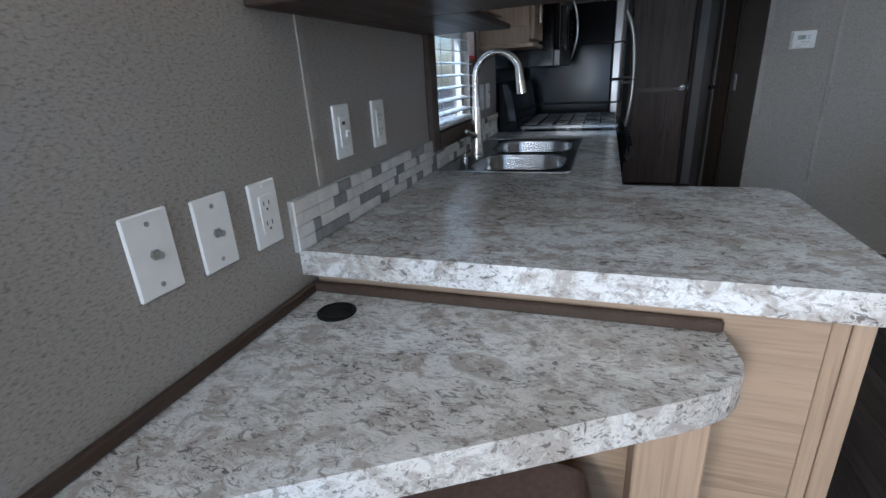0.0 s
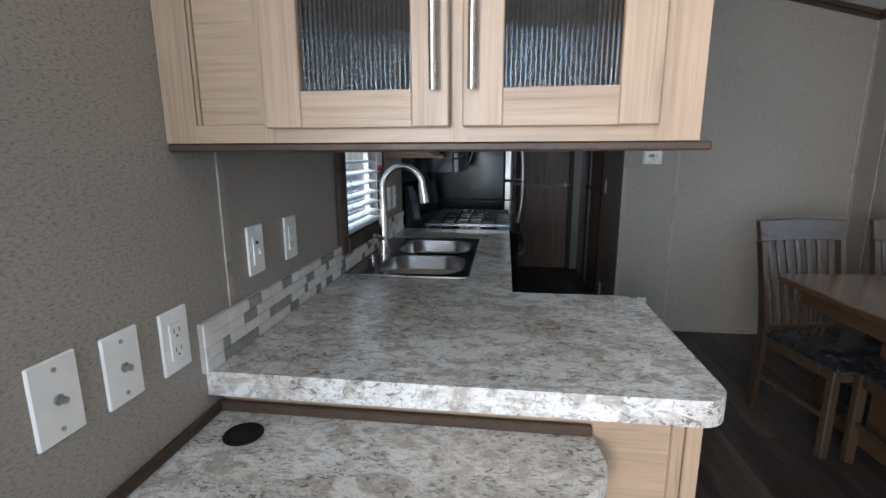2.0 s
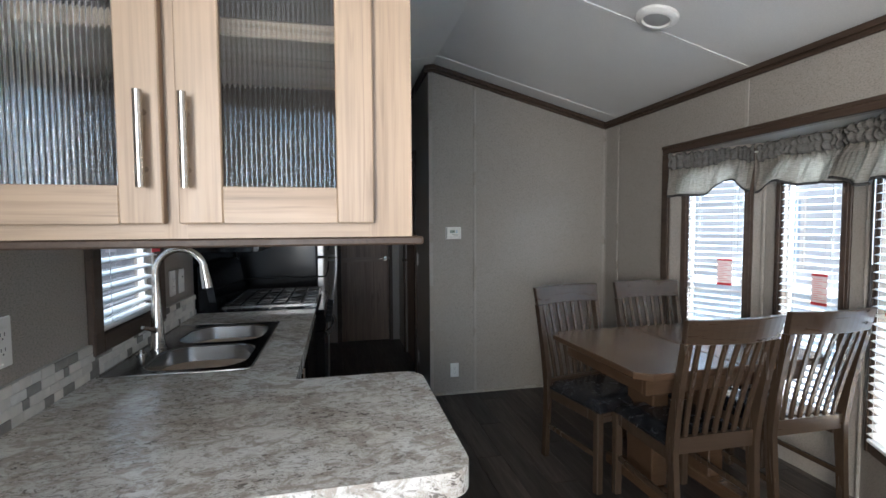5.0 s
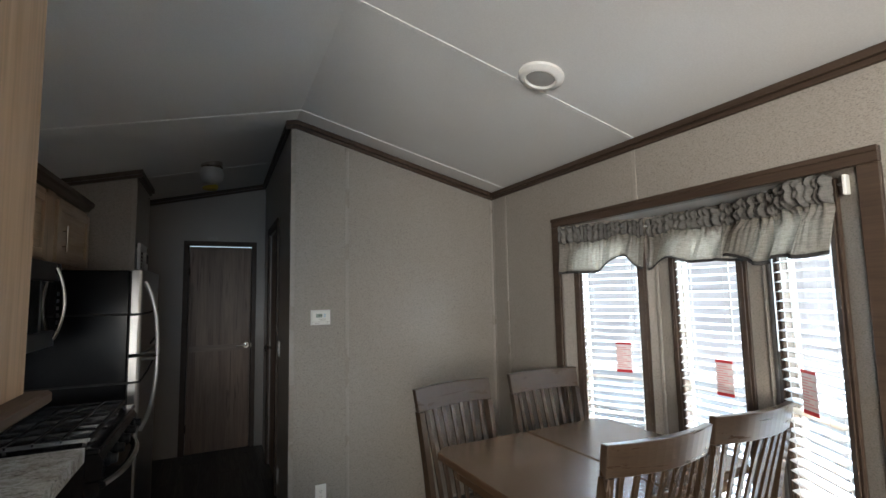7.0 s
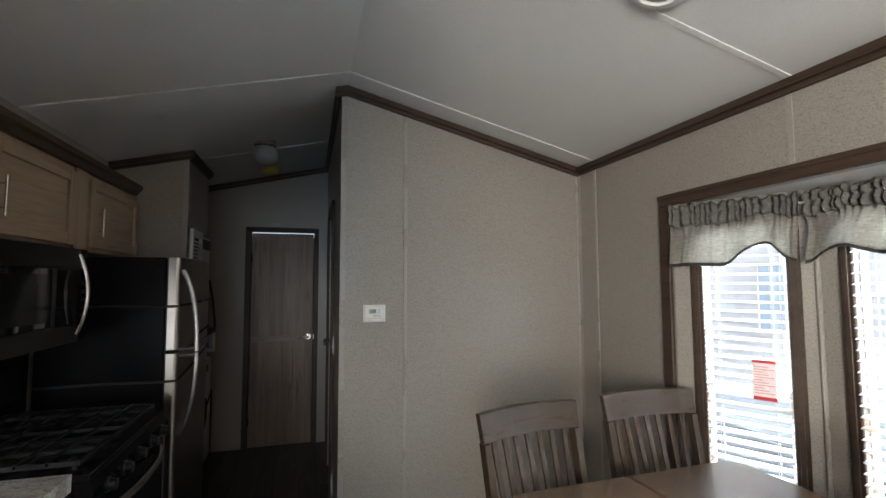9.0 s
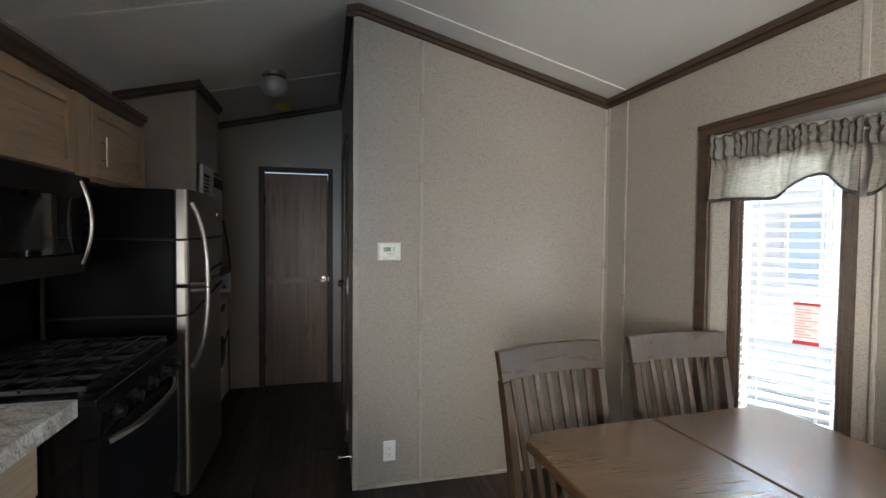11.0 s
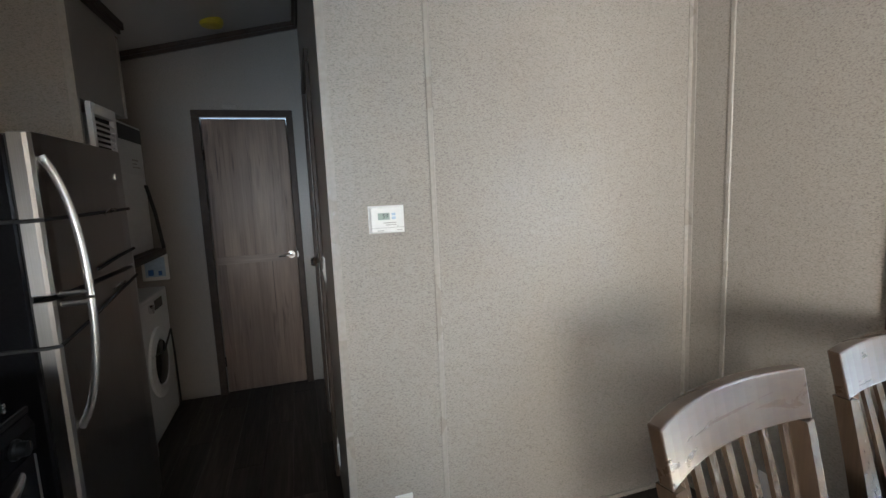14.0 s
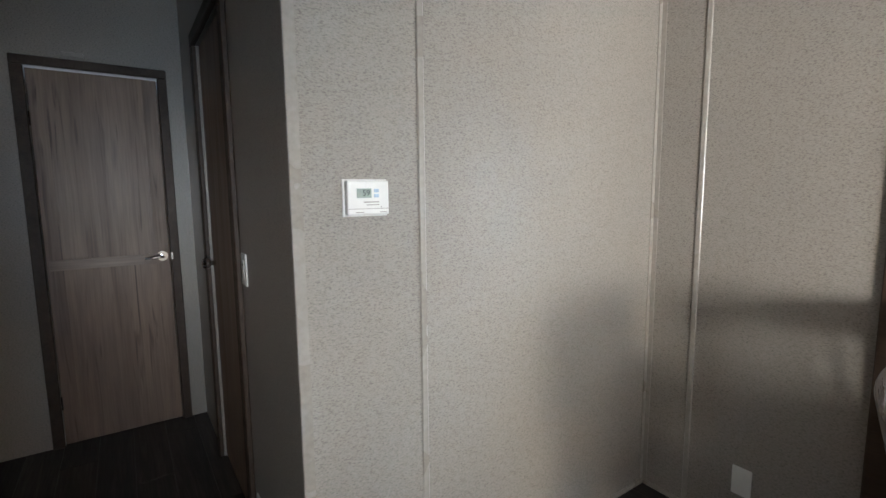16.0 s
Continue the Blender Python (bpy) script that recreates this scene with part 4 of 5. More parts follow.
ON_LEFT = lambda y, z: pose(0, y, z, 0, 0, 90)
ON_FAR = lambda x, z: pose(x, YF, z)
ON_RIGHT = lambda y, z: pose(XR, y, z, 0, 0, -90)
wall_plate(ON_LEFT(0.791, 1.032), "coax", "white coax cable plate on the wall above the desk", group="plates over the desk")
wall_plate(ON_LEFT(0.897, 1.026), "coax", "white coax cable plate on the wall above the desk", group="plates over the desk")
wall_plate(ON_LEFT(1.011, 1.022), "outlet", "white double wall outlet above the desk", group="plates over the desk")
wall_plate(ON_LEFT(1.298, 1.124), "switch", "white dimmer switch on the wall above the counter")
wall_plate(ON_LEFT(1.477, 1.122), "outlet", "white wall outlet above the counter")
wall_plate(ON_LEFT(2.56, 1.12), "outlet", "white wall outlet between window and range")
wall_plate(ON_LEFT(2.68, 1.12), "switch", "white switch between window and range")
wall_plate(ON_FAR(1.620, 0.20), "outlet", "white wall outlet low on the dining wall")
wall_plate(ON_RIGHT(3.49, 0.215), "blank", "plain white cover plate low on the wall by the bay")
wall_plate(pose(1.42, 4.455, 1.06, 0, 0, -90), "switch", "white light switch on the hall wall")
wall_plate(pose(1.42, 4.44, 0.17, 0, 0, -90), "outlet", "white wall outlet low on the hall wall")

th = thing("thermostat", (1.6145, YF, 1.26), "white digital thermostat on the dining wall", "thermostat")
part("case", Shape().box(1.556, 1.673, YF - 0.026, YF - 0.004, 1.260, 1.348, 0.004, seg=2), M_WHITE, th)
part("base", Shape().box(1.552, 1.677, YF - 0.004, YF, 1.256, 1.352), M_WHITE, th)
part("seam", Shape().box(1.557, 1.672, YF - 0.0266, YF - 0.0258, 1.2755, 1.2768), M_BATTEN, th)
part("display", Shape().box(1.581, 1.622, YF - 0.0268, YF - 0.0255, 1.304, 1.328, 0.0004), M_LCD, th)
words("digits", "59", 0.022, pose(1.607, YF - 0.0272, 1.316, 90), M_LCD_INK, th, 0.0003)
part("buttons", Shape().box(1.629, 1.643, YF - 0.0285, YF - 0.026, 1.318, 1.327, 0.001).box(1.629, 1.643, YF - 0.0285, YF - 0.026, 1.305, 1.314, 0.001), M_BLUEGREY, th, "two grey buttons")
part("print", Shape().box(1.60, 1.644, YF - 0.0266, YF - 0.0259, 1.292, 1.2945).box(1.608, 1.644, YF - 0.0266, YF - 0.0259, 1.285, 1.287).box(1.578, 1.60, YF - 0.0266, YF - 0.0259, 1.266, 1.268).box(1.645, 1.665, YF - 0.0266, YF - 0.0259, 1.266, 1.268).box(1.648, 1.651, YF - 0.0266, YF - 0.0259, 1.2785, 1.282), M_BATTEN, th)

# ---- sink and faucet ----
def bowl(sh, x0, x1, y0, y1, z, depth, r):
    """An open basin with rounded corners and a sloping floor."""
    rings = []
    for inset, dz, rr in ((0.0, 0.0, r), (0.004, -0.004, r), (0.010, -depth * 0.8, r * 0.95), (0.03, -depth, r * 0.8)):
        rings.append([(px, py, z + dz) for px, py in rounded(x0 + inset, x1 - inset, y0 + inset, y1 - inset, (rr,) * 4, 7)])
    n = len(rings[0])
    vs = [p for g in rings for p in g]
    fs = [(i * n + k, i * n + (k + 1) % n, (i + 1) * n + (k + 1) % n, (i + 1) * n + k) for i in range(3) for k in range(n)] + [tuple(range(3 * n, 4 * n))]
    return sh.add(vs, fs)


def deck_with_holes(x0, x1, y0, y1, z, holes):
    bm = bmesh.new()
    es = []
    for loop in [rounded(x0, x1, y0, y1, (0.02,) * 4, 4)] + holes:
        vs = [bm.verts.new((px, py, z)) for px, py in loop]
        es += [bm.edges.new((vs[k], vs[(k + 1) % len(vs)])) for k in range(len(vs))]
    bmesh.ops.triangle_fill(bm, edges=es, use_beauty=True, use_dissolve=False)
    return Shape().take(bm)


SX0, SX1, SY0, SY1, SZ = 0.028, 0.452, 1.812, 2.548, 0.932
B1, B2 = (0.112, 0.425, 1.85, 2.155), (0.112, 0.425, 2.195, 2.50)
sk = thing("kitchen_sink", (0.24, 2.18, 0.926), "double-bowl stainless steel sink set in the counter", "sink")
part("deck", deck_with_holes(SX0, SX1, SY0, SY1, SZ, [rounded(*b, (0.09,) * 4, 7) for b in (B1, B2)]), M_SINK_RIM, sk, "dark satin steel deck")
part("rim", Shape().tube([(px, py, SZ - 0.001) for px, py in rounded(SX0, SX1, SY0, SY1, (0.02,) * 4, 4) + [(SX0, SY0 + 0.02)]], 0.004, 8), M_STEEL_X, sk, "", True)
for b in (B1, B2):
    bp = part("bowl", bowl(Shape(), *b, SZ, 0.17, 0.09), M_BOWL, sk, "bright steel bowl", True)
    cx, cy = (b[0] + b[1]) / 2, (b[2] + b[3]) / 2
    part("drain", Shape().lathe([(0.045, 0.0), (0.045, 0.003), (0.03, 0.002), (0.001, 0.0)], (cx, cy, SZ - 0.17), 20), M_CHROME, bp, "", True)
fc = thing("faucet", (0.09, 2.12, SZ), "tall brushed nickel gooseneck faucet behind the sink", "faucet")
part("body", Shape().lathe([(0.027, 0), (0.027, 0.006), (0.023, 0.01), (0.021, 0.06), (0.019, 0.12), (0.0155, 0.17), (0.0125, 0.21), (0.0125, 0.23)], (0.09, 2.12, SZ), 20), M_NICKEL, fc, "", True)
neck = [(0.09, 2.12, SZ + 0.22)] + [(0.172 - 0.082 * math.cos(a), 2.12, 1.205 + 0.086 * math.sin(a)) for a in [math.pi * k / 16 for k in range(0, 15)]]
part("neck", Shape().tube(neck, 0.0115, 14, up=(0, 1, 0)), M_NICKEL, fc, "", True)
part("spray_head", Shape().tube([neck[-1], (0.249, 2.12, 1.215), (0.254, 2.12, 1.185), (0.259, 2.12, 1.150)], [0.0125, 0.014, 0.0165, 0.0175], 14, up=(0, 1, 0)), M_NICKEL, fc, "", True)
part("lever", Shape().tube([(0.09, 2.10, SZ + 0.075), (0.085, 2.075, SZ + 0.085), (0.075, 2.03, SZ + 0.10)], [0.010, 0.008, 0.006], 10), M_NICKEL, fc, "", True)
solid("soap_pump", Shape().lathe([(0.017, 0), (0.017, 0.006), (0.008, 0.012), (0.008, 0.02)], (0.062, 2.05, SZ + 0.001), 14), M_NICKEL, "small nickel cap on the sink deck", "sink cap", smooth=True)

# ---- range, microwave, kitchen uppers ----
RY0, RY1 = 2.872, 3.63
# added black sheet over the taupe wall, so the gap beside the range reads dark
structure("trim_range_splash", Shape().box(0.0005, 0.006, 2.874, 3.872, 0.50, 1.62), M_BLACK_GLOSS, "glossy black sheet added to darken the wall behind the range", "splash panel")
rg = thing("gas_range", (0.31, 3.25, 0), "black gas range with iron grates and a steel handle", "range")
part("body", Shape().box(0.02, 0.60, RY0, RY1, 0.02, 0.895, 0.004), M_BLACK_GLOSS, rg)
part("cooktop", Shape().box(0.02, 0.645, RY0, RY1, 0.896, 0.918, 0.006, seg=2), M_BLACK_GLOSS, rg)
part("backguard", Shape().prism([(0.02, 0.918), (0.115, 0.918), (0.085, 1.12), (0.06, 1.165), (0.02, 1.165)], RY0 + 0.004, RY1 - 0.004, axis="y"), M_BLACK_GLOSS, rg, "black control panel")
part("backguard_end", Shape().prism([(0.072, 0.98), (0.107, 0.98), (0.08, 1.125), (0.058, 1.16), (0.035, 1.16)], RY0 - 0.001, RY0 + 0.0035, axis="y"), M_SINK_RIM, rg)
part("oven_door", Shape().prism([(0.60, 0.22), (0.632, 0.22), (0.642, 0.40), (0.642, 0.795), (0.60, 0.795)], RY0 + 0.008, RY1 - 0.008, axis="y"), M_BLACK_GLOSS, rg)
part("drawer", Shape().box(0.60, 0.632, RY0 + 0.008, RY1 - 0.008, 0.04, 0.205, 0.005), M_BLACK_GLOSS, rg)
part("front_panel", Shape().prism([(0.60, 0.803), (0.648, 0.806), (0.652, 0.87), (0.64, 0.895), (0.60, 0.895)], RY0 + 0.004, RY1 - 0.004, axis="y"), M_BLACK_GLOSS, rg)
hp = [(0.690 - 0.048 * abs(u) ** 2.5, 3.235 + 0.31 * u, 0.772) for u in [k / 8 for k in range(-8, 9)]]
part("oven_handle", Shape().tube(hp, 0.016, 10, 0.9), M_STEEL_X, rg, "steel bow handle", True)
part("side_trim", Shape().box(0.60, 0.645, RY1 - 0.007, RY1 - 0.001, 0.24, 0.79, 0.002), M_STEEL_Z, rg)
for k in range(5):
    y = RY0 + 0.10 + k * 0.14
    kn = part("knob", Shape().lathe([(0.024, 0), (0.024, 0.008), (0.019, 0.012), (0.017, 0.030), (0.001, 0.032)], (0.65, y, 0.848), 18, "x"), M_BLACK, rg, "", True)
    part("pointer", Shape().box(0.682, 0.684, y - 0.002, y + 0.002, 0.850, 0.866), M_CHROME, kn)
for y0, y1 in ((RY0 + 0.03, RY0 + 0.255), (RY0 + 0.265, RY0 + 0.49), (RY0 + 0.50, RY1 - 0.03)):
    gsh = Shape()
    for x in (0.13, 0.60):
        gsh.box(x - 0.006, x + 0.006, y0, y1, 0.935, 0.952, 0.002)
    for y in (y0 + 0.006, y1 - 0.006):
        gsh.box(0.13, 0.60, y - 0.006, y + 0.006, 0.935, 0.952, 0.002)
        for x in (0.14, 0.365, 0.59):
            gsh.box(x - 0.006, x + 0.006, y - 0.006, y + 0.006, 0.918, 0.936)
    ym = (y0 + y1) / 2
    gsh.box(0.13, 0.60, ym - 0.005, ym + 0.005, 0.940, 0.955, 0.002)
    for x in (0.21, 0.29, 0.365, 0.44, 0.52):
        gsh.box(x - 0.005, x + 0.005, y0, y1, 0.940, 0.955, 0.002)
    part("grate", gsh, M_GRATE, rg, "cast iron grate")
for x, y in ((0.25, RY0 + 0.14), (0.48, RY0 + 0.14), (0.365, 3.25), (0.25, RY1 - 0.14), (0.48, RY1 - 0.14)):
    part("burner", Shape().lathe([(0.05, 0), (0.05, 0.006), (0.035, 0.008), (0.035, 0.016), (0.03, 0.019), (0.001, 0.02)], (x, y, 0.918), 20), M_BLACK, rg, "", True)
part("rear_trim", Shape().box(0.12, 0.60, RY1 - 0.012, RY1 - 0.002, 0.9185, 0.930, 0.002), M_STEEL_X, rg, "steel edge strip")

mw = thing("microwave", (0.13, 3.25, 1.235), "black over-the-range microwave with a curved chrome handle", "microwave")
part("body", Shape().box(0.002, 0.287, RY0 + 0.004, RY1 - 0.004, 1.235, 1.625, 0.004), M_BLACK_GLOSS, mw)
part("door", Shape().box(0.288, 0.316, RY0 + 0.004, RY1 - 0.072, 1.312, 1.538, 0.004, seg=2), M_BLACK_GLASS, mw, "black glass door")
part("door_window", Shape().box(0.3165, 0.3172, RY0 + 0.09, RY1 - 0.30, 1.335, 1.515, 0.0003), M_BLACK_GLOSS, mw)
part("control_panel", Shape().box(0.288, 0.317, RY1 - 0.070, RY1 - 0.004, 1.237, 1.625, 0.003), M_BLACK_GLOSS, mw, "black control panel")
pieces("button_row", [(0.317, 0.3178, RY1 - 0.058, RY1 - 0.018, 1.30 + 0.034 * k, 1.318 + 0.034 * k) for k in range(6)], M_BLACK, mw)
part("door_display", Shape().box(0.317, 0.3178, RY1 - 0.060, RY1 - 0.014, 1.535, 1.575), M_BLACK_GLASS, mw)
pieces("steel_band", ((0.288, 0.318, RY0 + 0.004, RY1 - 0.072, 1.237, 1.310), (0.288, 0.318, RY0 + 0.004, RY1 - 0.072, 1.540, 1.625)), M_STEEL_DIM, mw, 0.003)
part("door_stile", Shape().box(0.3168, 0.3185, RY1 - 0.29, RY1 - 0.262, 1.312, 1.538, 0.0005), M_STEEL_DIM, mw)
hm = [(0.319 + 0.035 * (1 - u * u), 3.545, 1.435 + 0.165 * u) for u in [k / 12 for k in range(-12, 13)]]
part("handle", Shape().tube(hm, 0.009, 12, 1.3, (0, 1, 0)), M_CHROME, mw, "curved chrome handle", True)

UZ0, UZ1 = 1.632, 2.01


def raised_door(parent, x, y0, y1, z0, z1, hy):
    d = part("door", Shape().box(x, x + 0.006, y0, y1, z0, z1), M_OAK_Y if y1 - y0 > 0.4 else M_OAK_Z, parent)
    w = 0.05
    pieces("door_stile", ((x + 0.006, x + 0.02, y0, y0 + w, z0, z1), (x + 0.006, x + 0.02, y1 - w, y1, z0, z1)), M_OAK_Z, d, 0.002)
    pieces("door_rail", ((x + 0.006, x + 0.0195, y0 + w, y1 - w, z0, z0 + w), (x + 0.006, x + 0.0195, y0 + w, y1 - w, z1 - w, z1)), M_OAK_Y, d, 0.002)
    bar_handle(d, (x + 0.02, hy, z0 + 0.06), (x + 0.02, hy, z0 + 0.20), (0.02, 0, 0), 0.005)


k1 = thing("upper_cabinet", (0.12, 2.72, 1.317), "washed oak wall cabinet between window and microwave", "cabinet")
part("body", Shape().box(0.0, 0.215, 2.56, 2.868, 1.335, UZ1), M_OAK_Z, k1)
part("underside", Shape().box(0.0, 0.235, 2.55, 2.868, 1.317, 1.3345, 0.003), M_OAK_X, k1)
part("end_rail", Shape().box(0.03, 0.20, 2.553, 2.56, 1.335, 1.40, 0.002).box(0.0, 0.03, 2.553, 2.56, 1.335, UZ1, 0.002).box(0.185, 0.215, 2.553, 2.56, 1.401, UZ1, 0.002), M_OAK_Z, k1)
raised_door(k1, 0.216, 2.575, 2.85, 1.35, 1.985, 2.60)
k2 = thing("upper_cabinet", (0.12, 3.25, UZ0), "washed oak wall cabinet above the microwave", "cabinet")
part("body", Shape().box(0.0, 0.215, 2.872, 3.70, UZ0, UZ1), M_OAK_Z, k2)
raised_door(k2, 0.216, 2.885, 3.085, UZ0 + 0.02, 1.985, 3.05)
raised_door(k2, 0.216, 3.10, 3.685, UZ0 + 0.02, 1.985, 3.148)
k3 = thing("upper_cabinet", (0.12, 4.15, UZ0), "washed oak wall cabinet above the refrigerator", "cabinet")
part("body", Shape().box(0.0, 0.215, 3.704, 4.505, UZ0, UZ1), M_OAK_Z, k3)
part("filler", Shape().box(0.2155, 0.225, 3.71, 3.83, UZ0, UZ1), M_OAK_Z, k3)
raised_door(k3, 0.216, 3.845, 4.49, UZ0 + 0.02, 1.985, 3.937)
structure("trim_crown_kitchen", Shape().prism([(0.0, 2.012), (0.237, 2.012), (0.252, 2.034), (0.266, 2.044), (0.268, 2.068), (0.0, 2.068)], 2.54, 4.45, axis="y"), M_TRIM, "dark brown crown on the kitchen cabinets", "trim")

# ---- refrigerator ----
FY0, FY1, FT = 3.875, 4.60, 1.612
fr = thing("refrigerator", (0.30, 4.24, 0), "black refrigerator with steel doors held shut by straps", "refrigerator")
part("body", Shape().box(0.02, 0.562, FY0, FY1, 0.03, FT - 0.004, 0.006), M_BLACK_TEX, fr, "black pebbled sides")
for z0, z1 in ((0.09, 1.128), (1.142, FT)):
    part("door", Shape().prism([(0.572, FY0), (0.607, FY0), (0.617, FY0 + 0.004), (0.624, FY0 + 0.014), (0.628, FY0 + 0.05), (0.633, FY0 + 0.20), (0.633, FY1 - 0.12), (0.627, FY1 - 0.03), (0.612, FY1), (0.572, FY1)], z0, z1, 0.004), M_STEEL_DARK, fr, "brushed steel door")
part("door_gasket", Shape().box(0.562, 0.572, FY0 + 0.01, FY1 - 0.01, 0.09, FT - 0.005), M_RUBBER, fr)
part("toe_grille", Shape().box(0.53, 0.59, FY0 + 0.01, FY1 - 0.01, 0.03, 0.085), M_BLACK, fr)
for z0, z1, bow in ((1.13, 1.545, 1), (0.72, 1.122, -1)):
    hh = []
    for k in range(13):
        u = k / 12
        e = u if bow > 0 else 1 - u
        hh.append((0.652 + 0.050 * (1 - e ** 2.2) - 0.022 * e ** 6, FY0 + 0.038, z0 + (z1 - z0) * u))
    part("handle", Shape().tube(hh, 0.012, 10, 0.8, (0, 1, 0)).rod((0.62, FY0 + 0.038, z0 + 0.012), (0.70 if bow > 0 else 0.635, FY0 + 0.038, z0 + 0.012), 0.009, 8).rod((0.62, FY0 + 0.038, z1 - 0.012), (0.635 if bow > 0 else 0.70, FY0 + 0.038, z1 - 0.012), 0.009, 8), M_STEEL_Z, fr, "bowed steel handle", True)
part("badge", Shape().box(0.629, 0.635, 4.46, 4.472, 1.495, 1.515), M_CHROME, fr)


def strap(z0, z1, label):
    s = thing("strap", (0.60, FY0, z0), label, "strap", "refrigerator straps")
    pts = [(0.03, FY0 - 0.004, z0), (0.30, FY0 - 0.004, z0 + 0.004), (0.59, FY0 - 0.004, z0), (0.625, FY0 + 0.0, z0 + 0.002), (0.638, FY0 + 0.2, z0 + (z1 - z0) * 0.35), (0.638, FY0 + 0.45, z0 + (z1 - z0) * 0.7), (0.633, FY1 - 0.02, z1)]
    part("webbing", Shape().tube(pts, 0.006, 6), M_RUBBER, s, "black elastic strap")
    part("clip", Shape().tube([(0.638, FY0 + 0.42, z1 - 0.012), (0.652, FY0 + 0.44, z1 + 0.006), (0.652, FY0 + 0.49, z1 + 0.006), (0.639, FY0 + 0.51, z1 - 0.006)], 0.005, 6), M_CHROME, s, "white metal hook", True)
    return s


strap(1.362, 1.375, "black strap with a hook across the freezer door")
strap(0.99, 1.09, "black strap with a hook across the fridge door")
st3 = thing("strap", (0.61, 4.3, 1.20), "black strap lying across the steel door", "strap", "refrigerator straps")
part("webbing", Shape().tube([(0.638, FY0 + 0.30, 1.175), (0.639, FY0 + 0.5, 1.195), (0.633, FY1 - 0.02, 1.205)], 0.007, 6), M_RUBBER, st3)

ds = thing("door_stop", (1.42, 4.2, 0.045), "small metal door stop low on the hall wall", "door stop")
part("rod", Shape().rod((1.42, 4.2, 0.045), (1.365, 4.2, 0.045), 0.005, 10), M_CHROME, ds)
part("tip", Shape().rod((1.365, 4.2, 0.045), (1.352, 4.2, 0.045), 0.008, 10), M_WHITE, ds)

# ---- soffit and laundry stack ----
structure("wall_soffit", Shape().prism([(0.0, 0.0), (0.44, 0.0), (0.44, roof(0.44)), (0.0, roof(0.0))], 4.70, 4.73, axis="y").prism([(0.0, 1.86), (0.459, 1.86), (0.459, roof(0.459)), (0.0, roof(0.0))], 4.731, 5.33, axis="y").box(0.44, 0.459, 4.70, 4.7305, 1.62, roof(0.44)), M_WALL, "taupe partition above the laundry closet", "wall")
crown_across("trim_crown_soffit", 0.0, 0.495, 4.665, 4.70)
structure("trim_crown_soffit_side", Shape().box(0.459, 0.477, 4.70, 5.35, 2.312, 2.368, 0.003).box(0.477, 0.495, 4.70, 5.35, 2.334, 2.374, 0.003), M_TRIM, "dark brown crown on the soffit", "trim")
structure("trim_soffit_corner", Shape().box(0.432, 0.463, 4.696, 4.70, 1.62, 2.29).box(0.459, 0.463, 4.70, 4.722, 1.86, 2.29).box(0.459, 0.464, 5.30, 5.33, 1.86, 2.29), M_BATTEN, "taupe corner strip", "trim")

lo = thing("louvered_door", (0.48, 4.9, 0), "white louvered closet door folded beside the laundry", "door")
part("frame", Shape().box(0.47, 0.492, 4.74, 4.775, 0.015, 1.85, 0.002).box(0.47, 0.492, 5.01, 5.04, 0.015, 1.85, 0.002).box(0.47, 0.492, 4.775, 5.01, 1.80, 1.85, 0.002).box(0.47, 0.492, 4.775, 5.01, 0.015, 0.13, 0.002), M_OLDWHITE, lo)
lm = Shape().box(-0.013, 0.013, -0.117, 0.117, -0.002, 0.002, 0.001).mesh("louver", M_OLDWHITE)
for k in range(66):
    o = new("louver", lm)
    o.parent = lo
    o.matrix_local = pose(0.001, -0.0075, 0.145 + k * 0.025, 0, 40, 0)
part("shadow_board", Shape().box(0.462, 0.466, 4.775, 5.01, 0.13, 1.80), M_DARKSLOT, lo)


def laundry(name, z0, z1, label, cat):
    return thing(name, (0.25, 5.38, z0), label, cat), z0, z1


ws, z0, z1 = laundry("washing_machine", 0.0, 0.845, "white front-loading washer in the hall closet", "washer")
part("cabinet", Shape().box(0.02, 0.455, 5.06, 5.70, 0.02, 0.845, 0.008, seg=2), M_OLDWHITE, ws)
part("door_ring", Shape().lathe([(0.21, 0), (0.21, 0.014), (0.185, 0.024), (0.145, 0.02), (0.14, 0.006)], (0.455, 5.38, 0.44), 32, "x"), M_OLDWHITE, ws, "", True)
part("door_glass", Shape().lathe([(0.14, 0.0), (0.13, 0.012), (0.07, 0.02), (0.001, 0.022)], (0.461, 5.38, 0.44), 28, "x"), M_BLACK_GLOSS, ws, "dark round glass", True)
part("control_panel", Shape().box(0.455, 0.46, 5.09, 5.67, 0.73, 0.825, 0.002), M_OLDWHITE, ws)
part("display", Shape().box(0.46, 0.4615, 5.40, 5.56, 0.75, 0.81), M_BLACK_GLOSS, ws)
part("dial", Shape().rod((0.46, 5.30, 0.78), (0.48, 5.30, 0.78), 0.026, 18), M_CHROME, ws)
dr, z0, z1 = laundry("tumble_dryer", 1.09, 1.85, "white tumble dryer on a shelf above the washer", "dryer")
part("cabinet", Shape().box(0.02, 0.425, 5.06, 5.67, 1.10, 1.85, 0.008, seg=2), M_OLDWHITE, dr)
part("vent_band", Shape().box(0.425, 0.43, 5.08, 5.655, 1.75, 1.835, 0.002), M_DARKSLOT, dr, "dark grille band")
part("door", Shape().box(0.425, 0.435, 5.12, 5.61, 1.14, 1.56, 0.004), M_OLDWHITE, dr)
part("label_print", Shape().box(0.4255, 0.4265, 5.45, 5.56, 1.64, 1.65).box(0.4255, 0.4265, 5.45, 5.53, 1.62, 1.627).box(0.4255, 0.4265, 5.45, 5.58, 1.60, 1.607), M_BATTEN, dr)
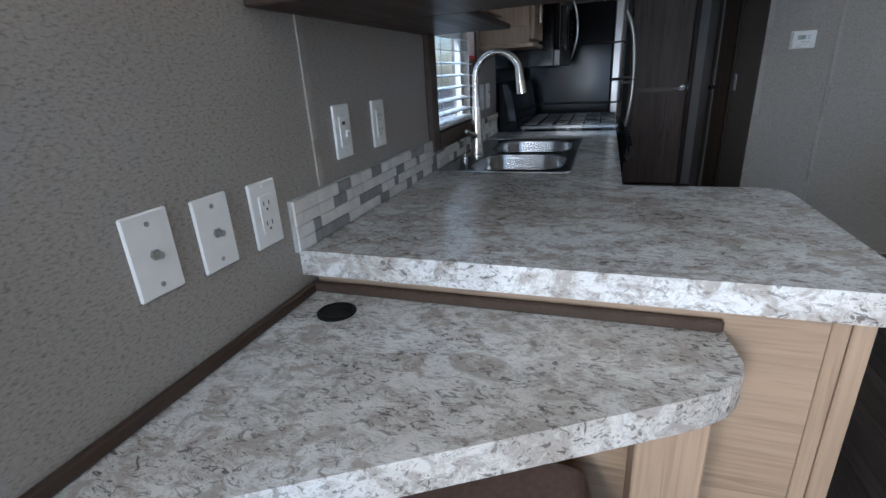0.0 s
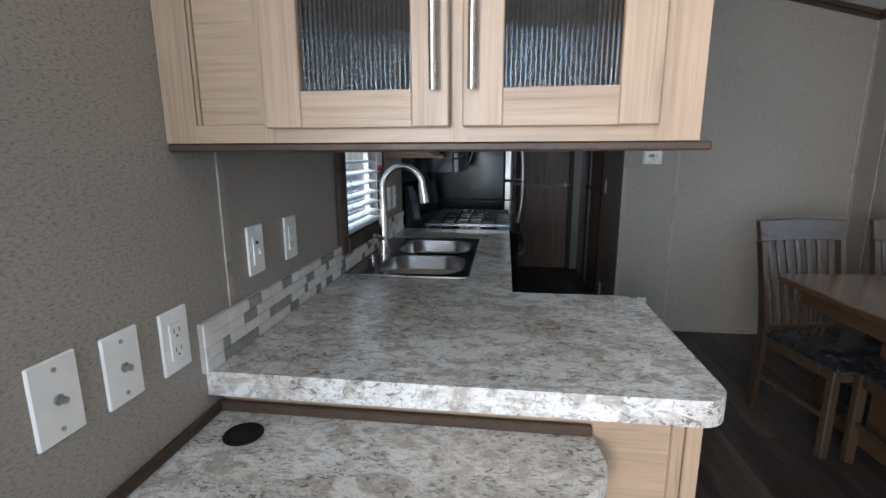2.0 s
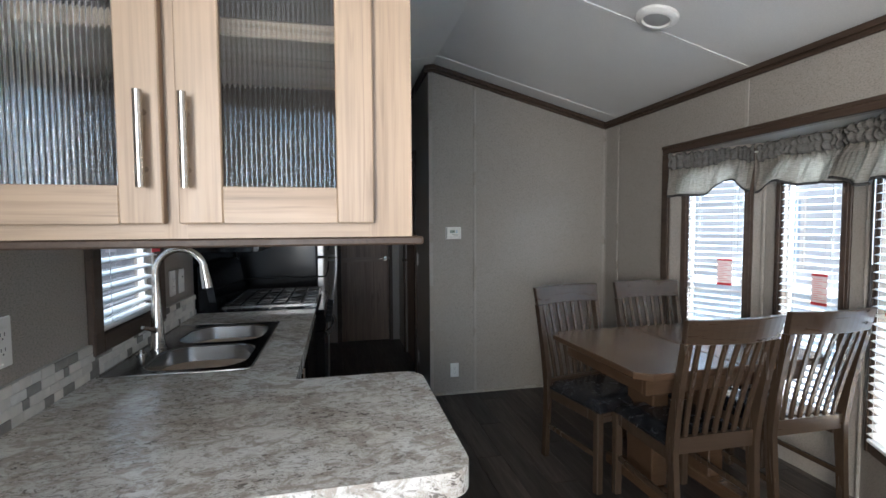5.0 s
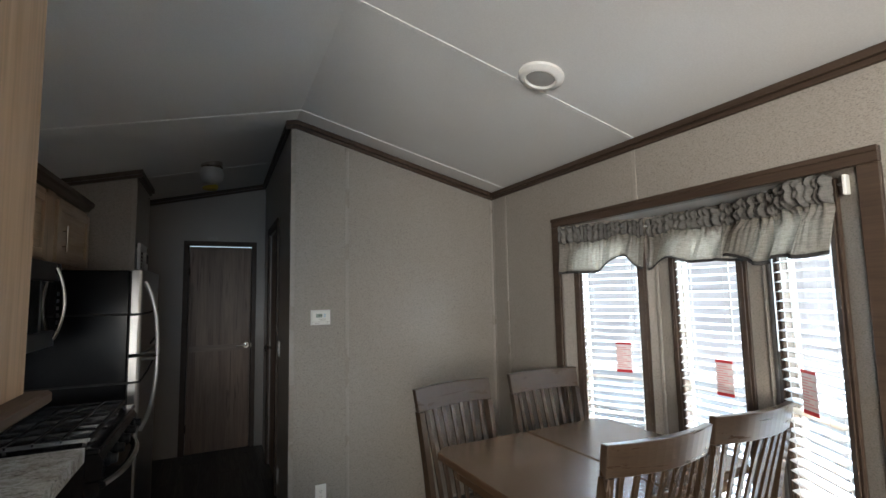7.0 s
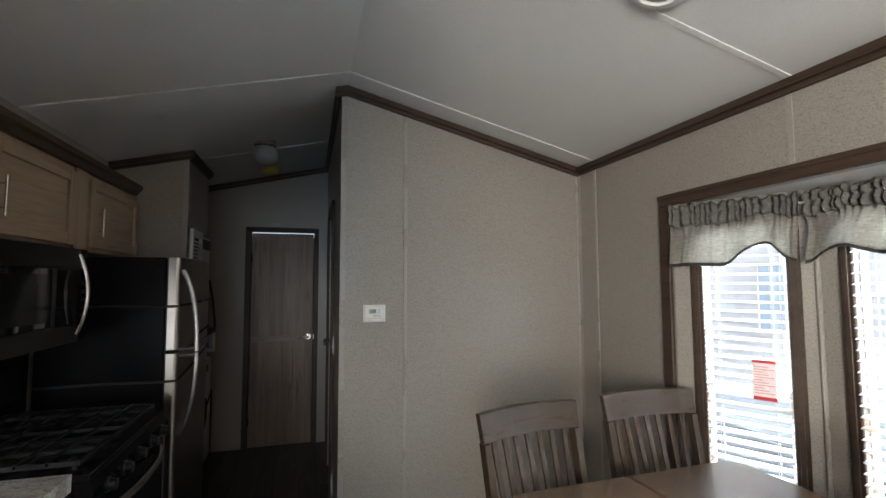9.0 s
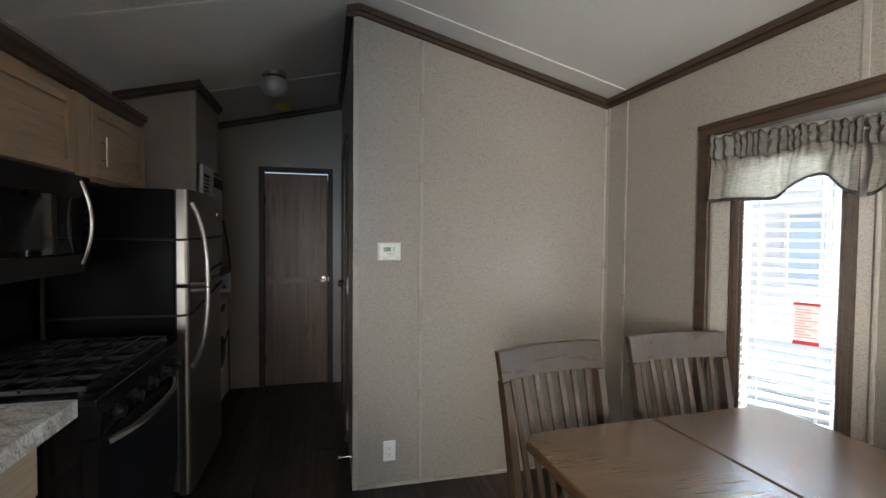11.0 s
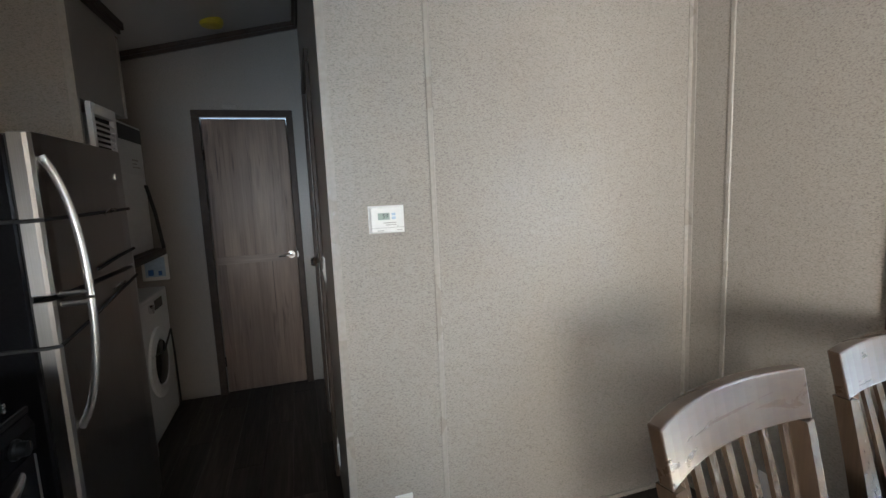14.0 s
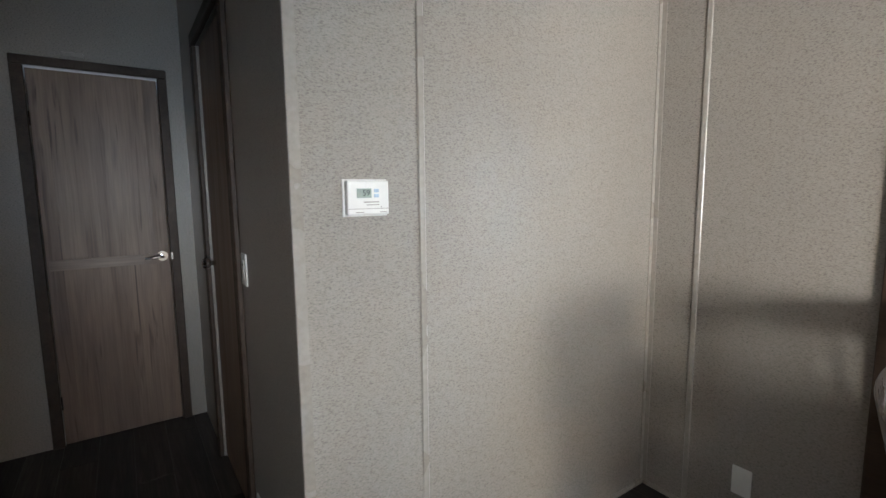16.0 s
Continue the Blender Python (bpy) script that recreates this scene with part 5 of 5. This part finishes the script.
solid("dryer_shelf", Shape().box(0.0, 0.485, 5.05, 5.70, 1.055, 1.098, 0.003), M_TRIM, "dark wood shelf carrying the dryer", "shelf")
for n_, y_ in ((0, 5.62), (1, 5.66)):
    solid("strap", Shape().tube([(0.445, y_ - 0.06, 1.50), (0.47, y_ - 0.03, 1.33), (0.488, y_, 1.10)], 0.006, 6), M_RUBBER, "black strap hanging down the dryer front", "strap", "dryer straps")
solid("strap", Shape().tube([(0.47, 5.20, 0.52), (0.485, 5.4, 0.50), (0.48, 5.60, 0.58), (0.47, 5.67, 0.40), (0.468, 5.69, 0.02)], 0.006, 6), M_RUBBER, "black strap hanging over the washer door", "strap")
vb = thing("valve_box", (0.3, 5.80, 0.88), "white recessed water valve box with blue valves", "valve box")
part("frame", Shape().box(0.30, 0.46, YE - 0.012, YE, 0.87, 1.045, 0.003), M_WHITE, vb)
part("recess", Shape().box(0.32, 0.44, YE - 0.0135, YE - 0.012, 0.895, 1.025), M_BLUEGREY, vb)
part("valve", Shape().box(0.34, 0.37, YE - 0.03, YE - 0.0135, 0.905, 0.945, 0.003), M_BLUE, vb)
part("valve", Shape().box(0.40, 0.42, YE - 0.03, YE - 0.0135, 0.905, 0.935, 0.003), M_BLUE, vb)
sg = thing("exit_plate", (0.95, YE, 2.01), "small white plate on the wall above the hall door", "sign")
part("plate", Shape().box(0.895, 0.985, YE - 0.012, YE, 2.003, 2.028, 0.003), M_BATTEN, sg)

# ---- ceiling fixtures ----
hl = thing("ceiling_lamp", (0.938, 4.75, roof(0.938)), "small globe ceiling lamp with a brass collar, switched off", "lamp")
zc = roof(0.938)
part("collar", Shape().lathe([(0.075, 0.0), (0.078, -0.012), (0.078, -0.04), (0.07, -0.05)], (0.938, 4.75, zc + 0.012), 24), M_NICKEL, hl, "brushed metal collar", True)
part("globe", Shape().lathe([(0.068, 0.0), (0.085, -0.03), (0.088, -0.06), (0.075, -0.095), (0.045, -0.118), (0.002, -0.126)], (0.938, 4.75, zc - 0.036), 24), M_FROST, hl, "frosted glass globe", True)
sd = thing("smoke_alarm", (0.91, 5.56, roof(0.91)), "round smoke alarm under a yellow dust cover", "alarm")
part("cover", Shape().lathe([(0.068, 0.012), (0.07, -0.012), (0.06, -0.03), (0.002, -0.034)], (0.91, 5.56, roof(0.91)), 22), M_YELLOW, sd, "yellow dust cover", True)
fx, fy = 2.272, 2.354
tilt = pose(fx, fy, roof(fx) - 0.002, 0, math.degrees(math.atan(SLOPE)), 0)
ft = thing("ceiling_light", (fx, fy, roof(fx)), "round white ceiling light with a frosted lens, switched off", "lamp")
for nm, prof, mt in (("ring", [(0.10, 0.0), (0.10, -0.012), (0.085, -0.024), (0.066, -0.026), (0.064, -0.014)], M_WHITE), ("lens", [(0.064, -0.012), (0.06, -0.018), (0.03, -0.022), (0.001, -0.023)], M_FROST)):
    sh_ = Shape().lathe(prof, (0, 0, 0), 32)
    sh_.v = [tuple(tilt @ Vector(p)) for p in sh_.v]
    part(nm, sh_, mt, ft, "", True)

# ---- valance ----
def bell(u, c, w):
    return math.exp(-((u - c) / w) ** 2)


def valance_panel(va, a, b, hem, seed, puff_at=None, n=120, rows=20):
    """A gathered panel hung from plan point a to b; hem(u) is the height of its lower edge."""
    ax, bx = Vector(a), Vector(b)
    along = (bx - ax).normalized()
    inward = Vector((-along.y, along.x)) if (-along.y) < 0 else Vector((along.y, -along.x))
    grid = []
    for i in range(n + 1):
        u = i / n
        base = ax.lerp(bx, u)
        hi = 1.836 + 0.006 * math.sin(u * 71 + seed) + 0.005 * math.sin(u * 37 + 2 * seed)
        lift = bell(u, puff_at, 0.16) if puff_at is not None else 0.0
        hi += 0.012 * lift
        lo = hem(u)
        for j in range(rows + 1):
            v = j / rows
            z = hi + (lo - hi) * v
            w = min(1.0, max(0.0, (v - 0.34) / 0.2))
            gather = math.sin(u * 117 + 2.4 * math.sin(u * 19 + seed) + 0.5 * math.sin(v * 5 + u * 13)) * 0.013 + math.sin(u * 51 + seed) * 0.006
            fold = math.sin(u * 21 + 1.7 * math.sin(u * 7 + seed) + v * 2.2) * 0.016 + math.sin(u * 11 + seed * 1.7 + v) * 0.012
            puff = 0.020 * abs(math.sin(math.pi * min(1.0, v / 0.16))) if v < 0.16 else 0.020 * math.sin(math.pi * min(1.0, (v - 0.16) / 0.2))
            out = 0.004 + max(0.0, puff) + gather * (1 - 0.85 * w) + fold * w + 0.10 * max(0.0, v - 0.36)
            out += 0.05 * lift * bell(v, 0.16, 0.2)
            out = max(0.006, out)
            p = base + inward * out + along * (0.010 * w * math.sin(u * 17 + seed))
            if seed == 3:
                p -= along * (0.10 * w * max(0.0, 0.35 - u))
            grid.append((p.x, p.y, z))
    m_ = rows + 1
    bands = {"gathered_top": (0, 7, M_VALANCE_UNLIT, "gathered heading, coloured darker as daylight does not pass through it"), "skirt": (7, rows - 1, M_VALANCE, ""), "hem": (rows - 1, rows, M_HEM, "dark hem band")}
    panel = None
    for nm, (j0, j1, mt, lab) in bands.items():
        k = j1 - j0 + 1
        vs = [grid[i * m_ + j] for i in range(n + 1) for j in range(j0, j1 + 1)]
        fs = [(i * k + j, i * k + j + 1, (i + 1) * k + j + 1, (i + 1) * k + j) for i in range(n) for j in range(k - 1)]
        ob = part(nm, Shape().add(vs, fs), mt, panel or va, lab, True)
        panel = panel or ob
        so = ob.modifiers.new("thickness", "SOLIDIFY")
        so.thickness = 0.0015


va = thing("valance", (3.0, 2.32, 1.55), "gathered grey linen valance in three panels round the bay", "valance")
valance_panel(va, (2.925, 3.065), (3.165, 2.630), lambda u: 1.545 + 0.004 * math.sin(9 * u) + 0.088 * bell(u, 0.74, 0.16), 1)
valance_panel(va, (3.175, 2.600), (3.175, 2.060), lambda u: 1.545 + 0.045 * bell(u, 0.30, 0.16) + 0.022 * min(1.0, u * 2) + 0.005 * math.sin(11 * u), 2)
valance_panel(va, (3.135, 2.075), (2.945, 1.625), lambda u: 1.552 + 0.035 * bell(u, 0.0, 0.2) - 0.012 * bell(u, 0.35, 0.12) + 0.006 * math.sin(13 * u), 3, 0.72)
part("rod", Shape().tube([(2.945, 3.07, 1.80), (3.185, 2.63, 1.80), (3.20, 2.59, 1.80), (3.20, 2.05, 1.80), (3.185, 2.01, 1.80), (2.965, 1.60, 1.80)], 0.005, 10), M_WHITE, va, "white curtain rod", True)
part("rod_end", Shape().box(2.93, 2.958, 1.585, 1.598, 1.755, 1.825, 0.003), M_WHITE, va)

# ---- dining table ----
TZ = 0.755
tb = thing("dining_table", (2.425, 2.36, 0), "brown wood dining table with clipped corners and a centre seam", "table")
TM = pose(2.425, 2.36, 0, 0, 0, 2.2)


def on_table(pts):
    return [(TM @ Vector((a, b, 0))).to_2d()[:] for a, b in pts]


t_left = [(-0.001, -0.405), (-0.001, 0.405), (-0.465, 0.405), (-0.52, 0.35), (-0.52, -0.35), (-0.465, -0.405)]
part("tabletop", Shape().prism(on_table(t_left), TZ - 0.032, TZ, 0.006), M_TABLE, tb)
part("tabletop", Shape().prism(on_table([(-a, b) for a, b in t_left][::-1]), TZ - 0.032, TZ, 0.006), M_TABLE, tb)
ap = Shape()
for q in ((-0.44, 0.44, -0.33, -0.305), (-0.44, 0.44, 0.305, 0.33), (-0.44, -0.415, -0.305, 0.305), (0.415, 0.44, -0.305, 0.305)):
    ap.box(q[0], q[1], q[2], q[3], TZ - 0.12, TZ - 0.033, 0.003, TM)
part("apron", ap, M_TABLE, tb)
for lx in (-0.17, 0.17):
    part("pedestal", Shape().box(lx - 0.045, lx + 0.045, -0.10, 0.10, 0.07, TZ - 0.033, 0.006, TM), M_TABLE, tb)
    part("foot", Shape().box(lx - 0.04, lx + 0.04, -0.30, 0.30, 0, 0.07, 0.012, TM), M_TABLE, tb)
part("stretcher", Shape().box(-0.125, 0.125, -0.02, 0.02, 0.25, 0.34, 0.004, TM), M_TABLE, tb)


# ---- dining chairs ----
def dining_chair():
    """Faces +y; the back's top stands at y = -0.1 over the rear feet. Built round the origin on the floor."""
    ch = thing("dining_chair", (0, 0, 0), "dark brown wooden slat-back dining chair with a black vinyl seat", "chair", "chairs round the table")

    def back_y(z):
        return -0.005 - 0.10 * max(0.0, (z - 0.45) / 0.53) ** 1.25

    def curve_x(x, z):
        # the back bows away from the sitter in plan
        return back_y(z) - 0.035 * max(0.0, min(1.0, (z - 0.5) / 0.4)) * (1 - (x / 0.22) ** 2)

    for sx in (-1, 1):
        zs = [0.0, 0.15, 0.30, 0.42, 0.50, 0.62, 0.74, 0.84, 0.8925]
        vs, fs = [], []
        for z in zs:
            x = sx * (0.195 + 0.020 * z)
            y = -0.035 * (1 - z / 0.45) if z < 0.45 else back_y(z)
            hw, hd = 0.014, 0.019 + 0.006 * math.exp(-((z - 0.45) / 0.15) ** 2)
            vs += [(x - hw, y - hd, z), (x + hw, y - hd, z), (x + hw, y + hd, z), (x - hw, y + hd, z)]
        for i in range(len(zs) - 1):
            fs += [(4 * i + k, 4 * i + (k + 1) % 4, 4 * i + 4 + (k + 1) % 4, 4 * i + 4 + k) for k in range(4)]
        fs += [(3, 2, 1, 0), tuple(4 * len(zs) - 4 + k for k in range(4))]
        part("back_leg", Shape().add(vs, fs), M_CHAIR, ch)
        part("front_leg", Shape().box(sx * 0.195 - 0.019, sx * 0.195 + 0.019, 0.385, 0.423, 0, 0.42, 0.004), M_CHAIR, ch)
        part("side_rail", Shape().box(sx * 0.195 - 0.011, sx * 0.195 + 0.011, 0.02, 0.385, 0.365, 0.42, 0.002), M_CHAIR, ch)
        part("stretcher", Shape().box(sx * 0.195 - 0.008, sx * 0.195 + 0.008, -0.015, 0.386, 0.18, 0.205, 0.002), M_CHAIR, ch)
    part("seat_rail", Shape().box(-0.176, 0.176, 0.392, 0.414, 0.365, 0.42, 0.002), M_CHAIR_X, ch)

    def bowed(z0, z1, half0, half1, thick, n=14):
        vs, fs = [], []
        for i in range(n + 1):
            u = -1 + 2 * i / n
            for z, hf in ((z0, half0), (z1, half1)):
                x = u * hf
                y = curve_x(x, z)
                dip = 0.002 * (1 - u * u) if z == z1 else 0.0
                vs += [(x, y - thick, z + dip), (x, y + thick, z + dip)]
        for i in range(n):
            a, b = 4 * i, 4 * i + 4
            fs += [(a, b, b + 2, a + 2), (a + 1, a + 3, b + 3, b + 1), (a + 2, b + 2, b + 3, a + 3), (a, a + 1, b + 1, b)]
        fs += [(0, 2, 3, 1), (4 * n, 4 * n + 1, 4 * n + 3, 4 * n + 2)]
        return Shape().add(vs, fs)

    top = part("top_rail", bowed(0.893, 0.996, 0.228, 0.234, 0.0145), M_CHAIR_X, ch)
    bv = top.modifiers.new("soft", "BEVEL")
    bv.width, bv.segments = 0.004, 2
    part("bottom_rail", bowed(0.405, 0.475, 0.19, 0.19, 0.011), M_CHAIR_X, ch)
    for k in range(7):
        u = (k - 3) / 3
        vs, fs = [], []
        for i in range(9):
            z = 0.47 + (0.90 - 0.47) * i / 8
            x = u * (0.145 + 0.024 * (z - 0.47) / 0.43)
            y = curve_x(x, z)
            vs += [(x - 0.010, y - 0.005, z), (x + 0.010, y - 0.005, z), (x + 0.010, y + 0.005, z), (x - 0.010, y + 0.005, z)]
        for i in range(8):
            fs += [(4 * i + j, 4 * i + (j + 1) % 4, 4 * i + 4 + (j + 1) % 4, 4 * i + 4 + j) for j in range(4)]
        fs += [(3, 2, 1, 0), (32, 33, 34, 35)]
        part("slat", Shape().add(vs, fs), M_CHAIR, ch)
    # padded seat
    vs, fs = [], []
    n = 12
    for i in range(n + 1):
        for j in range(n + 1):
            u, v = -1 + 2 * i / n, -1 + 2 * j / n
            x = u * 0.212 * (1.0 if v > -0.2 else 1.0 - 0.06 * (-v - 0.2))
            y = 0.215 + v * 0.222
            edge_ = max(abs(u), abs(v))
            vs.append((x, y, 0.478 - 0.042 * edge_ ** 5 + 0.004 * math.sin(6 * u) * math.cos(5 * v)))
    for i in range(n):
        for j in range(n):
            a = i * (n + 1) + j
            fs.append((a, a + n + 1, a + n + 2, a + 1))
    seat = Shape().add(vs, fs)
    seat.box(-0.21, 0.21, -0.003 + 0.022, 0.432, 0.421, 0.438, 0.004)
    part("seat", seat, M_SEAT, ch, "black vinyl padded seat", True)
    return ch


first = dining_chair()
first.matrix_basis = pose(2.285, 1.955, 0, 0, 0, 0)
copy_thing(first, pose(2.835, 2.00, 0, 0, 0, 0))
copy_thing(first, pose(2.104, 2.811, 0, 0, 0, 191.5))
copy_thing(first, pose(2.69, 2.88, 0, 0, 0, 180))

# ---- outside ----
solid_ground = structure("ground", Shape().box(-60, 60, -60, 60, -0.75, -0.70), M_GRAVEL, "pale gravel and dry grass around the home", "ground")
nb = thing("neighbour_home", (7.5, 2.3, -0.7), "white lap-sided mobile home next door", "house")
part("wall", Shape().box(7.5, 11, -4, 9, -0.7, 2.6), M_SIDING, nb)
sd_ = Shape()
for k in range(22):
    z = -0.6 + k * 0.145
    sd_.prism([(7.5, z), (7.482, z), (7.497, z + 0.142), (7.5, z + 0.142)], -4, 9, axis="y")
part("lap_siding", sd_, M_SIDING, nb)
part("roof", Shape().prism([(7.2, 2.6), (11.3, 2.6), (9.25, 3.5)], -4.2, 9.2, axis="y"), M_GRAVEL, nb)
for y in (5.95,):
    wv = part("window", Shape().box(7.47, 7.48, y, y + 0.5, 0.75, 1.7), M_BLUEGREY, nb)
    part("frame", Shape().box(7.45, 7.482, y - 0.06, y, 0.69, 1.76).box(7.45, 7.482, y + 0.5, y + 0.56, 0.69, 1.76).box(7.45, 7.482, y, y + 0.5, 1.7, 1.76).box(7.45, 7.482, y, y + 0.5, 0.69, 0.75), M_WHITE, wv)

# ---- backsplash tiles ----
bs = structure("trim_backsplash", Shape().box(0.0, 0.008, 1.075, 2.862, 0.9265, 1.026), M_GROUT, "narrow mosaic tile backsplash in cream and grey", "backsplash")
tile_me = {}
for w in (0.026, 0.04, 0.055, 0.08):
    for mi in range(4):
        tile_me[w, mi] = Shape().box(0, 0.0055, 0.0006, w - 0.0006, 0.0006, 0.0241, 0.0008).mesh("tile", M_TILE[mi])
rng = random.Random(7)
for row in range(4):
    y = 1.0755 - 0.0
    while y < 2.86 - 0.03:
        w = rng.choice((0.026, 0.04, 0.055, 0.055, 0.08))
        if y + w > 2.861:
            w = 0.026
        mi = 2 if rng.random() < 0.17 else rng.choice((0, 1, 1, 3))
        if mi == 2 and w > 0.06:
            w = 0.055
        t = new("tile", tile_me[w, mi])
        t.location = (0.008, y, 0.9268 + row * 0.0247)
        t.parent = bs
        y += w

# ---- floor planks ----
fl = bpy.data.objects["floor"]
PW, PL = 0.152, 1.22
pm = Shape().box(0.0006, PW - 0.0006, 0.0006, PL - 0.0006, -0.004, 0.0, 0.0012).mesh("plank", M_PLANK)
for c in range(22):
    off = (c * 0.437) % PL
    for r in range(6):
        x, y = -0.02 + c * PW, -0.9 + r * PL + off - PL * 0.5
        if x > 2.93 and not 1.0 < y < 3.3:
            continue
        if x > 3.2 or y > 5.85:
            continue
        p = new("plank", pm)
        p.location = (x, y, 0)
        p.parent = fl
